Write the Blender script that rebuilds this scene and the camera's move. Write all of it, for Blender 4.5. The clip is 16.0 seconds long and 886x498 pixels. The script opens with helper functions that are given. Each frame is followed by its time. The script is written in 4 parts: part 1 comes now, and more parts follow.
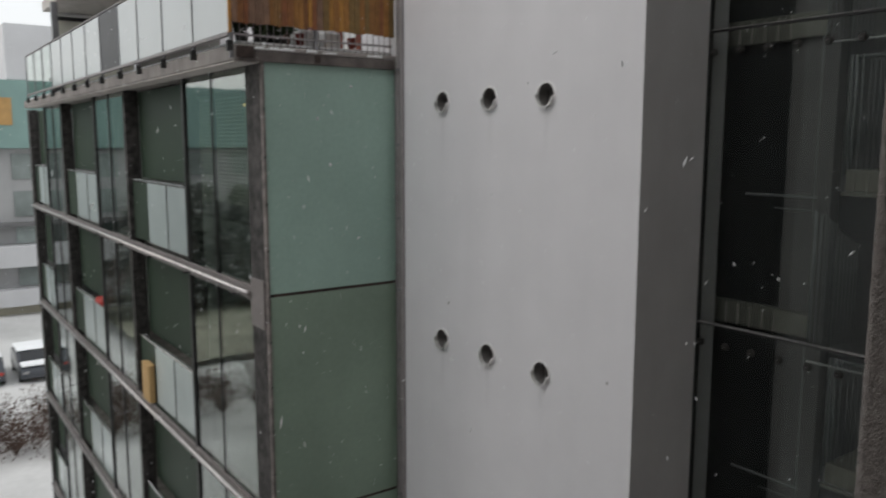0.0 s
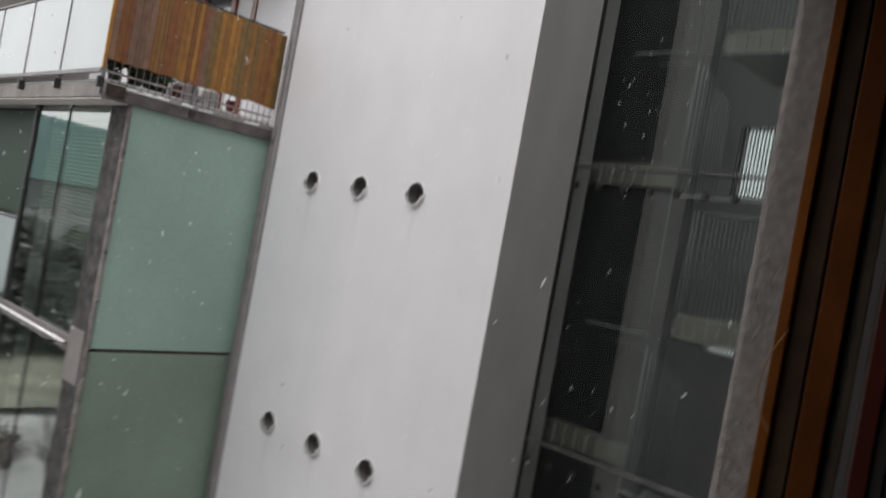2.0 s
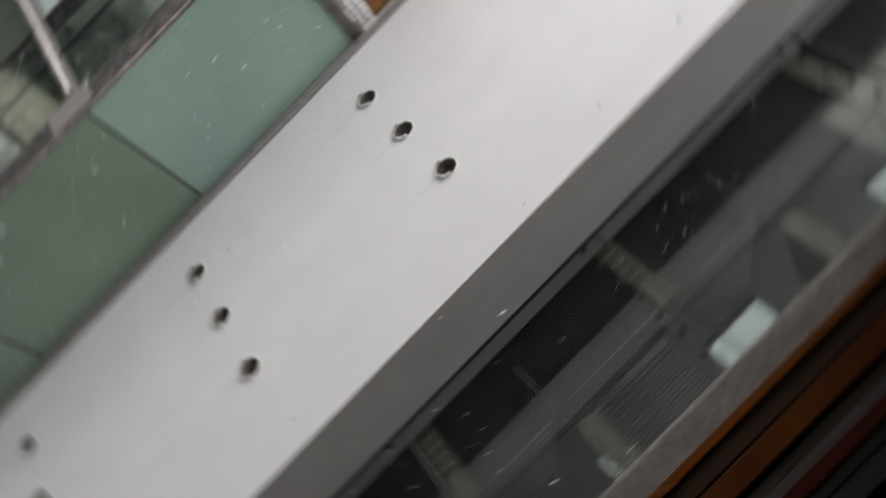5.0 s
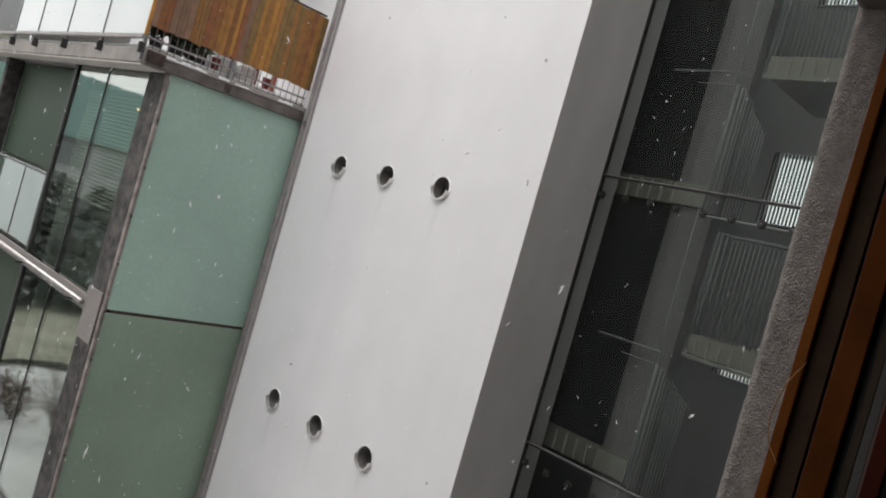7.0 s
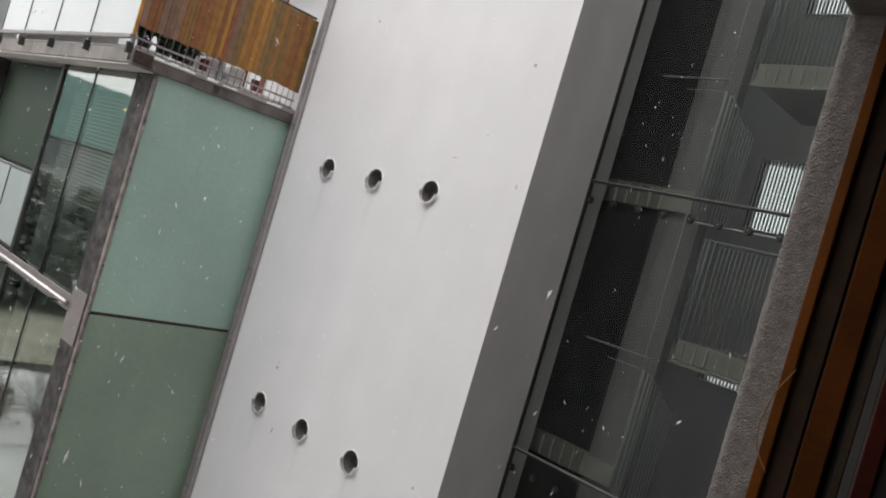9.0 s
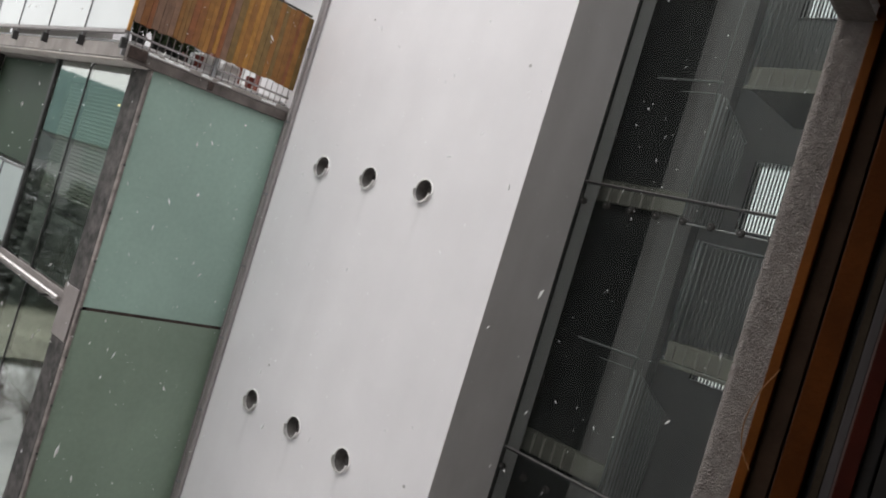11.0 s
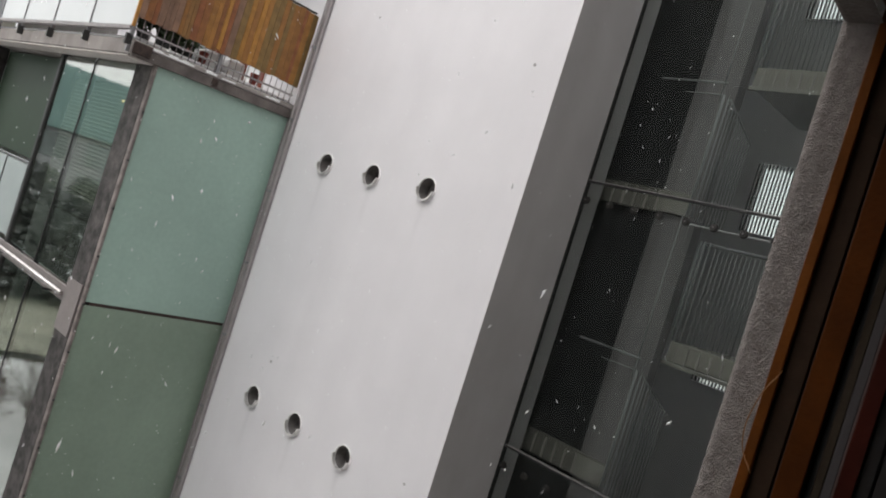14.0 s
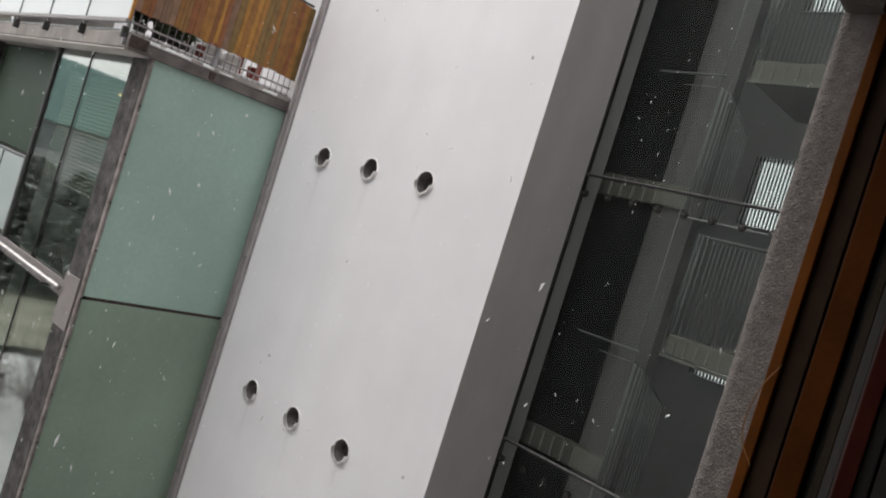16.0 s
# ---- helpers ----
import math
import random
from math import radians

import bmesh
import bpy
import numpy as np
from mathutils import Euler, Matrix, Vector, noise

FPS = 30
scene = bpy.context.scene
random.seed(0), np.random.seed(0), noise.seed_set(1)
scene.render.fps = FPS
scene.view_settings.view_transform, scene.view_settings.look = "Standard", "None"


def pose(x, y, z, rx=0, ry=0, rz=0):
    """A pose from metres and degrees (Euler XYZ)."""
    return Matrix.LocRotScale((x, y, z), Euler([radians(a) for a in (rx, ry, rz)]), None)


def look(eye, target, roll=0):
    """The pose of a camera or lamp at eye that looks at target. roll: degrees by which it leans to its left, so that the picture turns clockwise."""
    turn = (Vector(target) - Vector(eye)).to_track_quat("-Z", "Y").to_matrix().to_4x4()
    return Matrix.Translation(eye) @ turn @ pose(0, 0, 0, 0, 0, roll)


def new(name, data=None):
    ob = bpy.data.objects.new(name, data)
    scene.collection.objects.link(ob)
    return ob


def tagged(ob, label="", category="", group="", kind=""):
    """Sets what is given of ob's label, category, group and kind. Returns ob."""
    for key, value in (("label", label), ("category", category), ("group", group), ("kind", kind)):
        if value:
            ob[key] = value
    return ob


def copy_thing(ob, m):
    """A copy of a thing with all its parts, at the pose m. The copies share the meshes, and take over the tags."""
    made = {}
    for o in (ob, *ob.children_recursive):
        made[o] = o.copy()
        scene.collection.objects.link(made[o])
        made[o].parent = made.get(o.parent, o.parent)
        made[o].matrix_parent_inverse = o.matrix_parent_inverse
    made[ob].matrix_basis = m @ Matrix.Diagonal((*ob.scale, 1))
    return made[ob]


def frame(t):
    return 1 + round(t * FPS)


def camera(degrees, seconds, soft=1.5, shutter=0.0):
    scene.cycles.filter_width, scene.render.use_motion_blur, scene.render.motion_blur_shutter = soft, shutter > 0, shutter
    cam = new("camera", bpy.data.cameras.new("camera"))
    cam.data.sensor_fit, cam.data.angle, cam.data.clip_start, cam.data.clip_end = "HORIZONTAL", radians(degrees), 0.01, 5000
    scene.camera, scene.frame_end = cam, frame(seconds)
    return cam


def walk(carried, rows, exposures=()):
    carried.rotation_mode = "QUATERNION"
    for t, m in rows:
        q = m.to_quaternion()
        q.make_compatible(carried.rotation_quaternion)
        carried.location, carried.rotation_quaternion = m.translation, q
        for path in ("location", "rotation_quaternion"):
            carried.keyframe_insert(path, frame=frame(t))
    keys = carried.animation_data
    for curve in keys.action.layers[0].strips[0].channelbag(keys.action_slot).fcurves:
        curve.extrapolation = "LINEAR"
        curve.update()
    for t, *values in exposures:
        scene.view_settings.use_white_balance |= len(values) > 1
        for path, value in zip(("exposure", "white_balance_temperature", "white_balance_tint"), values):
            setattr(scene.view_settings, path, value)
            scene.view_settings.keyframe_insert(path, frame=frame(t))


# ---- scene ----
ZC = 13.0  # height of the lens over the ground
cam = camera(59.07, 16.0, soft=1.9, shutter=0.7)
PATH = [
    (0.0, 0.074, 0.010, 0.000, 82.22, -0.07, 54.39),
    (0.2, 0.061, 0.012, -0.001, 83.06, -0.90, 52.62),
    (0.3, 0.054, 0.014, -0.002, 83.65, -1.91, 51.41),
    (0.4, 0.047, 0.015, -0.002, 84.40, -2.70, 50.75),
    (0.5, 0.041, 0.016, -0.003, 85.15, -3.34, 48.81),
    (1.0, 0.024, 0.012, -0.001, 86.12, -2.12, 48.97),
    (1.5, 0.022, 0.017, -0.003, 85.57, -1.72, 49.54),
    (1.8, 0.012, 0.012, -0.002, 87.42, -6.19, 46.61),
    (2.0, 0.006, 0.008, -0.001, 89.77, -10.30, 44.02),
    (2.3, 0.003, -0.002, 0.001, 93.01, -14.32, 43.40),
    (2.5, 0.001, -0.009, 0.003, 94.57, -17.06, 43.41),
    (3.0, 0.004, -0.021, 0.002, 96.40, -22.12, 43.72),
    (3.5, 0.002, -0.014, 0.001, 96.29, -22.56, 45.40),
    (3.8, 0.009, -0.017, 0.002, 95.35, -27.99, 44.97),
    (4.0, 0.013, -0.019, 0.002, 97.15, -41.12, 42.35),
    (4.3, 0.006, -0.008, 0.001, 97.40, -53.57, 39.45),
    (4.5, 0.002, -0.001, 0.001, 100.12, -62.14, 36.47),
    (4.6, 0.006, -0.008, 0.001, 101.23, -63.13, 35.23),
    (4.8, 0.009, -0.010, 0.001, 96.81, -59.80, 38.61),
    (5.0, 0.014, -0.016, 0.001, 88.51, -44.40, 43.62),
    (5.2, -0.002, 0.002, 0.000, 89.16, -30.18, 44.63),
    (5.5, 0.000, 0.000, 0.000, 89.10, -20.50, 45.05),
    (6.1, 0.002, -0.004, 0.000, 89.08, -16.20, 45.35),
    (7.5, 0.006, -0.014, 0.001, 89.07, -15.90, 45.48),
    (8.0, -0.001, 0.000, 0.000, 89.17, -16.46, 45.18),
    (8.5, -0.019, 0.028, -0.002, 89.56, -16.48, 44.81),
    (9.0, -0.006, 0.002, -0.000, 89.64, -16.41, 44.58),
    (11.5, 0.006, -0.003, 0.000, 89.74, -17.11, 44.04),
    (12.0, 0.001, -0.000, 0.000, 89.72, -17.29, 44.14),
    (12.5, 0.004, 0.001, 0.000, 89.79, -17.30, 44.15),
    (13.0, -0.001, 0.001, -0.000, 89.86, -17.30, 44.02),
    (13.5, 0.004, -0.002, 0.000, 89.68, -17.30, 44.14),
    (14.0, 0.006, -0.004, 0.001, 89.53, -17.49, 44.30),
    (14.5, -0.004, 0.003, -0.000, 89.51, -17.47, 44.11),
    (15.0, -0.015, 0.048, -0.002, 89.49, -17.41, 44.07),
    (15.5, -0.005, 0.003, -0.000, 89.84, -16.90, 43.53),
    (16.0, 0.001, -0.000, 0.000, 89.11, -17.38, 44.15),
]
LIGHTS = [(0.0, -0.22, 6400, 8), (0.5, 0.1, 6420, 1), (1.0, 0.26, 6400, 4), (1.5, 0.34, 6400, 7), (2.0, 0.37, 6400, 9), (3.0, 0.42, 6450, 10),
          (4.0, 0.46, 6500, 9), (4.5, 0.32, 6500, 8), (5.0, 0.46, 6500, 8), (7.5, 0.55, 6500, 9), (16.0, 0.54, 6500, 10)]
walk(cam, [(t, pose(x, y, z + ZC, a, b, c)) for t, x, y, z, a, b, c in PATH], exposures=LIGHTS)

# ---- light: overcast winter sky ----
world = bpy.data.worlds.new("overcast")
scene.world = world
world.use_nodes = True
wn, wl = world.node_tree.nodes, world.node_tree.links
sky = wn.new("ShaderNodeTexSky")
sky.sky_type, sky.sun_disc = "NISHITA", False
sky.sun_elevation, sky.sun_rotation = radians(38), radians(215)
sky.air_density, sky.dust_density = 1.0, 4.0
cloud = wn.new("ShaderNodeMix")
cloud.data_type = "RGBA"
cloud.inputs["Factor"].default_value = 0.86
cloud.inputs["B"].default_value = (8.1, 8.1, 8.15, 1)
wl.new(sky.outputs[0], cloud.inputs["A"])
wl.new(cloud.outputs["Result"], wn["Background"].inputs["Color"])
wn["Background"].inputs["Strength"].default_value = 0.15
sun_data = bpy.data.lights.new("sun", "SUN")
sun_data.energy, sun_data.angle, sun_data.color = 1.1, radians(40), (1.0, 0.97, 0.94)
sun = new("sun", sun_data)
sun.matrix_world = look((2, -24, 37), (-6, 5, ZC))


# ---- materials ----
def surface(name, color, rough=0.6, metal=0.0, var=0.12, scale=2.0, bump=0.15, grain=70.0, streak=0.0, island=0.0, spec=0.5, coat=0.0):
    m = bpy.data.materials.new(name)
    m.use_nodes = True
    n, l = m.node_tree.nodes, m.node_tree.links
    b = n["Principled BSDF"]
    b.inputs["Roughness"].default_value, b.inputs["Metallic"].default_value = rough, metal
    b.inputs["Specular IOR Level"].default_value, b.inputs["Coat Weight"].default_value = spec, coat
    geo = n.new("ShaderNodeNewGeometry")
    big, small = n.new("ShaderNodeTexNoise"), n.new("ShaderNodeTexNoise")
    big.inputs["Scale"].default_value, big.inputs["Detail"].default_value = scale, 5
    small.inputs["Scale"].default_value, small.inputs["Detail"].default_value = grain, 3
    l.new(geo.outputs["Position"], big.inputs["Vector"])
    l.new(geo.outputs["Position"], small.inputs["Vector"])
    span = n.new("ShaderNodeMapRange")
    span.inputs["From Min"].default_value, span.inputs["From Max"].default_value = 0.3, 0.7
    span.inputs["To Min"].default_value, span.inputs["To Max"].default_value = 1 - var, 1 + var
    l.new(big.outputs[0], span.inputs["Value"])
    fac = span.outputs[0]

    def times(a, q):
        k = n.new("ShaderNodeMath")
        k.operation = "MULTIPLY"
        l.new(a, k.inputs[0]), l.new(q, k.inputs[1])
        return k.outputs[0]
    fine = n.new("ShaderNodeMapRange")
    fine.inputs["To Min"].default_value, fine.inputs["To Max"].default_value = 1 - var * 0.6, 1 + var * 0.6
    l.new(small.outputs[0], fine.inputs["Value"])
    fac = times(fac, fine.outputs[0])
    if streak:
        mp = n.new("ShaderNodeMapping")
        mp.inputs["Scale"].default_value = (1.7, 1.7, 0.13)
        st = n.new("ShaderNodeTexNoise")
        st.inputs["Scale"].default_value, st.inputs["Detail"].default_value = 1.6, 3
        l.new(geo.outputs["Position"], mp.inputs["Vector"]), l.new(mp.outputs[0], st.inputs["Vector"])
        sr = n.new("ShaderNodeMapRange")
        sr.inputs["From Min"].default_value, sr.inputs["From Max"].default_value = 0.35, 0.65
        sr.inputs["To Min"].default_value, sr.inputs["To Max"].default_value = 1 - streak, 1 + streak * 0.5
        l.new(st.outputs[0], sr.inputs["Value"])
        fac = times(fac, sr.outputs[0])
    if island:
        info = n.new("ShaderNodeObjectInfo")
        ir = n.new("ShaderNodeMapRange")
        ir.inputs["To Min"].default_value, ir.inputs["To Max"].default_value = 1 - island, 1 + island
        l.new(info.outputs["Random"], ir.inputs["Value"])
        fac = times(fac, ir.outputs[0])
    tint = n.new("ShaderNodeVectorMath")
    tint.operation = "SCALE"
    tint.inputs[0].default_value = color
    l.new(fac, tint.inputs["Scale"])
    l.new(tint.outputs[0], b.inputs["Base Color"])
    if bump:
        bp = n.new("ShaderNodeBump")
        bp.inputs["Strength"].default_value, bp.inputs["Distance"].default_value = bump, 0.01
        l.new(small.outputs[0], bp.inputs["Height"]), l.new(bp.outputs[0], b.inputs["Normal"])
    return m


def glass(name, tint, gloss=0.0, f0=0.04, wave=0.0, tone=0.82):
    """Clear or tinted pane: what passes takes the tint, the rest mirrors more towards grazing."""
    m = bpy.data.materials.new(name)
    m.use_nodes = True
    n, l = m.node_tree.nodes, m.node_tree.links
    n.remove(n["Principled BSDF"])
    tr, gl, mx, lw = n.new("ShaderNodeBsdfTransparent"), n.new("ShaderNodeBsdfGlossy"), n.new("ShaderNodeMixShader"), n.new("ShaderNodeLayerWeight")
    tr.inputs[0].default_value = (*tint, 1)
    gl.inputs["Roughness"].default_value = gloss
    gl.inputs["Color"].default_value = (tone * 0.98, tone * 1.01, tone, 1)
    lw.inputs["Blend"].default_value = 0.5
    pw, ma = n.new("ShaderNodeMath"), n.new("ShaderNodeMath")
    pw.operation, ma.operation = "POWER", "MULTIPLY_ADD"
    pw.inputs[1].default_value, ma.inputs[1].default_value, ma.inputs[2].default_value = 5.0, 1 - f0, f0
    l.new(lw.outputs["Facing"], pw.inputs[0]), l.new(pw.outputs[0], ma.inputs[0]), l.new(ma.outputs[0], mx.inputs[0])
    if wave:
        geo, ns, bp = n.new("ShaderNodeNewGeometry"), n.new("ShaderNodeTexNoise"), n.new("ShaderNodeBump")
        ns.inputs["Scale"].default_value = 2.0
        bp.inputs["Strength"].default_value, bp.inputs["Distance"].default_value = wave, 0.02
        l.new(geo.outputs["Position"], ns.inputs["Vector"]), l.new(ns.outputs[0], bp.inputs["Height"]), l.new(bp.outputs[0], gl.inputs["Normal"])
    l.new(tr.outputs[0], mx.inputs[1]), l.new(gl.outputs[0], mx.inputs[2])
    l.new(mx.outputs[0], n["Material Output"].inputs["Surface"])
    return m


def glow(name, color, strength):
    m = bpy.data.materials.new(name)
    m.use_nodes = True
    b = m.node_tree.nodes["Principled BSDF"]
    b.inputs["Emission Color"].default_value, b.inputs["Emission Strength"].default_value = (*color, 1), strength
    return m


M_PLASTER = surface("pale_plaster", (0.735, 0.724, 0.746), 0.75, var=0.028, scale=1.6, bump=0.06, grain=160, streak=0.014)
# return wall plaster, set a tone darker than M_PLASTER
M_SIDE = surface("return_wall_plaster", (0.6, 0.59, 0.6), 0.7, var=0.06, scale=1.4, bump=0.06, grain=140, streak=0.02)
M_ZINC = surface("zinc_trim", (0.27, 0.27, 0.28), 0.42, 0.7, var=0.15, scale=6)
M_STRIP = surface("grey_metal_strip", (0.3, 0.28, 0.28), 0.55, 0.1, var=0.12, scale=6)
# window head: the shade on its underside is put into a darker colour
M_HEADSHADE = surface("shaded_window_head", (0.11, 0.094, 0.085), 0.9, var=0.2, scale=14, bump=0.4, grain=110, spec=0.15)
M_STEEL = surface("brushed_steel", (0.58, 0.57, 0.56), 0.25, 1.0, var=0.1, scale=9, bump=0.03)
M_TUBE = surface("satin_steel_tube", (0.56, 0.53, 0.52), 0.36, 1.0, var=0.15, scale=9, bump=0.04)
M_DARKSTEEL = surface("dark_steel", (0.06, 0.06, 0.06), 0.45, 0.6, var=0.2, scale=8)
M_COLUMN = surface("weathered_column", (0.055, 0.05, 0.048), 0.75, var=0.75, scale=8, bump=0.3, grain=40, streak=0.25)
M_CONCRETE = surface("stained_concrete", (0.3, 0.275, 0.26), 0.85, var=0.2, scale=3.5, bump=0.3, grain=45, streak=0.2)
M_BEAM = surface("dark_edge_beam", (0.125, 0.108, 0.1), 0.8, var=0.4, scale=5, bump=0.3, grain=50, streak=0.2)
M_GREEN = surface("frosted_green_glass", (0.315, 0.45, 0.388), 0.4, var=0.15, scale=0.55, bump=0.0, grain=18, streak=0.02, island=0.05, coat=0.15)
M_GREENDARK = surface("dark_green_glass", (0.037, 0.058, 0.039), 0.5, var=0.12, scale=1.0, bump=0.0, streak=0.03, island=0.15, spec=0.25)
M_MILK = surface("milk_glass", (0.55, 0.585, 0.59), 0.25, var=0.03, scale=1.2, bump=0.0, island=0.03, coat=0.2)
M_PANE = glass("facade_glass", (0.66, 0.72, 0.68), 0.035, 0.25, wave=0.05, tone=0.92)
M_STAIRGLASS = glass("stair_glass", (0.812, 0.832, 0.82), 0.01, 0.038)
M_DULLPANE = glass("dull_window_glass", (0.82, 0.845, 0.835), 0.05, 0.05)
M_BLIND = surface("dull_blind", (0.58, 0.58, 0.5), 0.5, var=0.08, scale=5)
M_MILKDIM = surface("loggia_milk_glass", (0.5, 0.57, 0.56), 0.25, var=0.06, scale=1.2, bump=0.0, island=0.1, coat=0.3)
M_GROUND = surface("trodden_snow", (0.6, 0.595, 0.585), 0.85, var=0.16, scale=0.22, bump=0.5, grain=3)
M_SNOW = surface("snow", (0.86, 0.87, 0.88), 0.8, var=0.05, scale=0.35, bump=0.4, grain=9)
M_STUCCO = surface("rough_stucco", (0.325, 0.288, 0.27), 0.95, var=0.22, scale=60, bump=0.9, grain=420, spec=0.1)
M_OWNWALL = surface("own_wall_render", (0.42, 0.39, 0.37), 0.9, var=0.12, scale=3, bump=0.8, grain=90)
M_WOOD = surface("varnished_wood", (0.12, 0.036, 0.005), 0.5, var=0.3, scale=9, bump=0.1, grain=120, spec=0.08)
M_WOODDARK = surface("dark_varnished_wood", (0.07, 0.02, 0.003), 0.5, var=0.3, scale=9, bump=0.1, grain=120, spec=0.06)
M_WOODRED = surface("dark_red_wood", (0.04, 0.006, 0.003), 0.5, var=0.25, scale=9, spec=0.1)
M_SEAL = surface("brown_rubber_seal", (0.038, 0.022, 0.013), 0.7, var=0.2, scale=20, spec=0.15)
M_DULLALU = surface("dull_bronze_strip", (0.045, 0.034, 0.024), 0.6, 0.1, var=0.2, scale=12, spec=0.12)
M_REDWOOD = surface("red_varnished_wood", (0.15, 0.03, 0.012), 0.35, var=0.2, scale=7, bump=0.06, coat=0.3)
M_RUBBER = surface("black_seal", (0.025, 0.024, 0.022), 0.6, var=0.2, scale=20)
M_ALU = surface("grey_aluminium", (0.22, 0.21, 0.21), 0.4, 0.7, var=0.1, scale=12)
# near-black for room and inner frame: the unlit room's darkness as colour
M_DARKROOM = surface("unlit_room_black", (0.015, 0.013, 0.012), 0.9, var=0.1)
M_BLACK = surface("black_panel", (0.012, 0.013, 0.014), 0.35, var=0.3, scale=3, bump=0.0, grain=12)
M_STAIRWALL = surface("stair_wall_grey", (0.58, 0.575, 0.58), 0.8, var=0.06, scale=1.5, streak=0.05)
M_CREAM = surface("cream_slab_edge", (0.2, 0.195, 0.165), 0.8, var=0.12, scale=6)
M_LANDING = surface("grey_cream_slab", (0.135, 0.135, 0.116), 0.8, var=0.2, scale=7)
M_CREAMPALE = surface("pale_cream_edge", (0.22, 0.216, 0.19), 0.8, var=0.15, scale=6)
M_WHITE = surface("white_paint", (0.72, 0.72, 0.72), 0.6, var=0.04, scale=2)
M_TEAL = surface("teal_panel", (0.2, 0.31, 0.285), 0.5, var=0.08, scale=0.5)
M_FARGREY = surface("far_grey_render", (0.36, 0.36, 0.36), 0.8, var=0.1, scale=0.3)
M_FARBEIGE = surface("far_beige_plinth", (0.36, 0.34, 0.27), 0.8, var=0.1, scale=0.3)
M_FARDARK = surface("far_dark_ledge", (0.14, 0.14, 0.14), 0.8, var=0.1, scale=0.3)
M_FARWHITE = surface("far_render", (0.55, 0.55, 0.56), 0.8, var=0.08, scale=0.3)
M_FARGLASS = surface("far_window_glass", (0.21, 0.24, 0.23), 0.2, var=0.3, scale=0.6, bump=0.0, island=0.4)
M_OCHRE = surface("ochre_panel", (0.45, 0.27, 0.1), 0.7, var=0.12, scale=2)
M_NEEDLE = surface("dark_needles", (0.105, 0.115, 0.1), 0.7, var=0.3, scale=3)
M_BARK = surface("bare_twigs", (0.1, 0.066, 0.052), 0.9, var=0.3, scale=4)
M_LAWN = surface("slushy_lawn", (0.31, 0.305, 0.24), 0.85, var=0.35, scale=0.35, bump=0.4, grain=4)
M_TYRE = surface("tyre_rubber", (0.02, 0.02, 0.02), 0.8)
M_CARPAINT = surface("dark_car_paint", (0.03, 0.035, 0.045), 0.3, coat=0.6, var=0.05)
M_CARGLASS = surface("car_window_glass", (0.02, 0.022, 0.025), 0.1, var=0.05, bump=0)
M_LEAF = surface("dark_leaves", (0.05, 0.08, 0.035), 0.6, var=0.3, scale=9, island=0.3)
M_RED = surface("red_cloth", (0.42, 0.05, 0.04), 0.8)
M_VENTDARK = surface("vent_inner", (0.17, 0.16, 0.155), 0.7, var=0.25, scale=25)
M_VENT = surface("vent_steel", (0.36, 0.35, 0.345), 0.4, 0.5, var=0.45, scale=20, bump=0.05)
M_SPOUT = surface("pale_spout_sheet", (0.72, 0.71, 0.7), 0.35, 0.4, var=0.3, scale=14, bump=0.05)
M_SHAFTEDGE = surface("teal_glass_cheek", (0.068, 0.13, 0.127), 0.35, var=0.12, scale=1.2, bump=0.0)
M_DAMPER = surface("grey_damper", (0.11, 0.1, 0.096), 0.7, var=0.35, scale=20)
M_CAP = surface("anchor_grey", (0.42, 0.41, 0.41), 0.8, var=0.2, scale=40)
M_PLATE = surface("painted_plate", (0.23, 0.205, 0.2), 0.55, 0.0, var=0.1, scale=8)
M_BEAD = surface("pinkish_bead", (0.12, 0.085, 0.08), 0.6, var=0.15, scale=12, spec=0.15)
M_ALUEDGE = surface("bluish_metal_edge", (0.05, 0.043, 0.044), 0.6, 0.1, var=0.1, scale=12)
M_WINGWALL = surface("wing_render", (0.5, 0.49, 0.48), 0.9, var=0.12, scale=1.0)
# panes of the added wing, greyed to stay faint in the reflection
M_WINGPANE = surface("grey_wing_pane", (0.36, 0.36, 0.36), 0.4, var=0.15, scale=1.0, island=0.2)
M_RIM = surface("bright_rim", (0.86, 0.85, 0.84), 0.4, 0.15, var=0.12, scale=12)
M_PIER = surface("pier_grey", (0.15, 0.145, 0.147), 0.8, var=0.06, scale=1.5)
M_ROD = surface("pale_rod_paint", (0.235, 0.245, 0.25), 0.45, var=0.08, scale=6)
M_CLAY = surface("red_clay", (0.2, 0.04, 0.03), 0.8, var=0.2, scale=15)
M_EDGE = surface("weathered_edge_profile", (0.2, 0.175, 0.165), 0.7, var=0.5, scale=9, bump=0.2, streak=0.25)
M_RUST = surface("dark_rusty_steel", (0.045, 0.03, 0.025), 0.85, var=0.5, scale=18, bump=0.3)
M_CLADDARK = surface("dark_panel_grey", (0.075, 0.075, 0.08), 0.5, var=0.12, scale=2)
M_WALLDARK = surface("dark_grey_wall", (0.17, 0.158, 0.15), 0.7, var=0.15, scale=2, streak=0.1)
M_SOFFIT = surface("soffit_board", (0.58, 0.54, 0.51), 0.7, var=0.15, scale=6)
M_PARTITION = surface("cream_partition", (0.76, 0.75, 0.66), 0.8, var=0.06, scale=1)
# darker olive copy of M_GREEN: lower panels' dimmer light put into the colour
M_GREENDIM = surface("frosted_green_glass_dimmed", (0.232, 0.312, 0.243), 0.4, var=0.15, scale=0.55, bump=0.0, grain=18, streak=0.02, island=0.05, coat=0.15)
M_CARD = surface("tan_box_board", (0.55, 0.36, 0.16), 0.8, var=0.1)


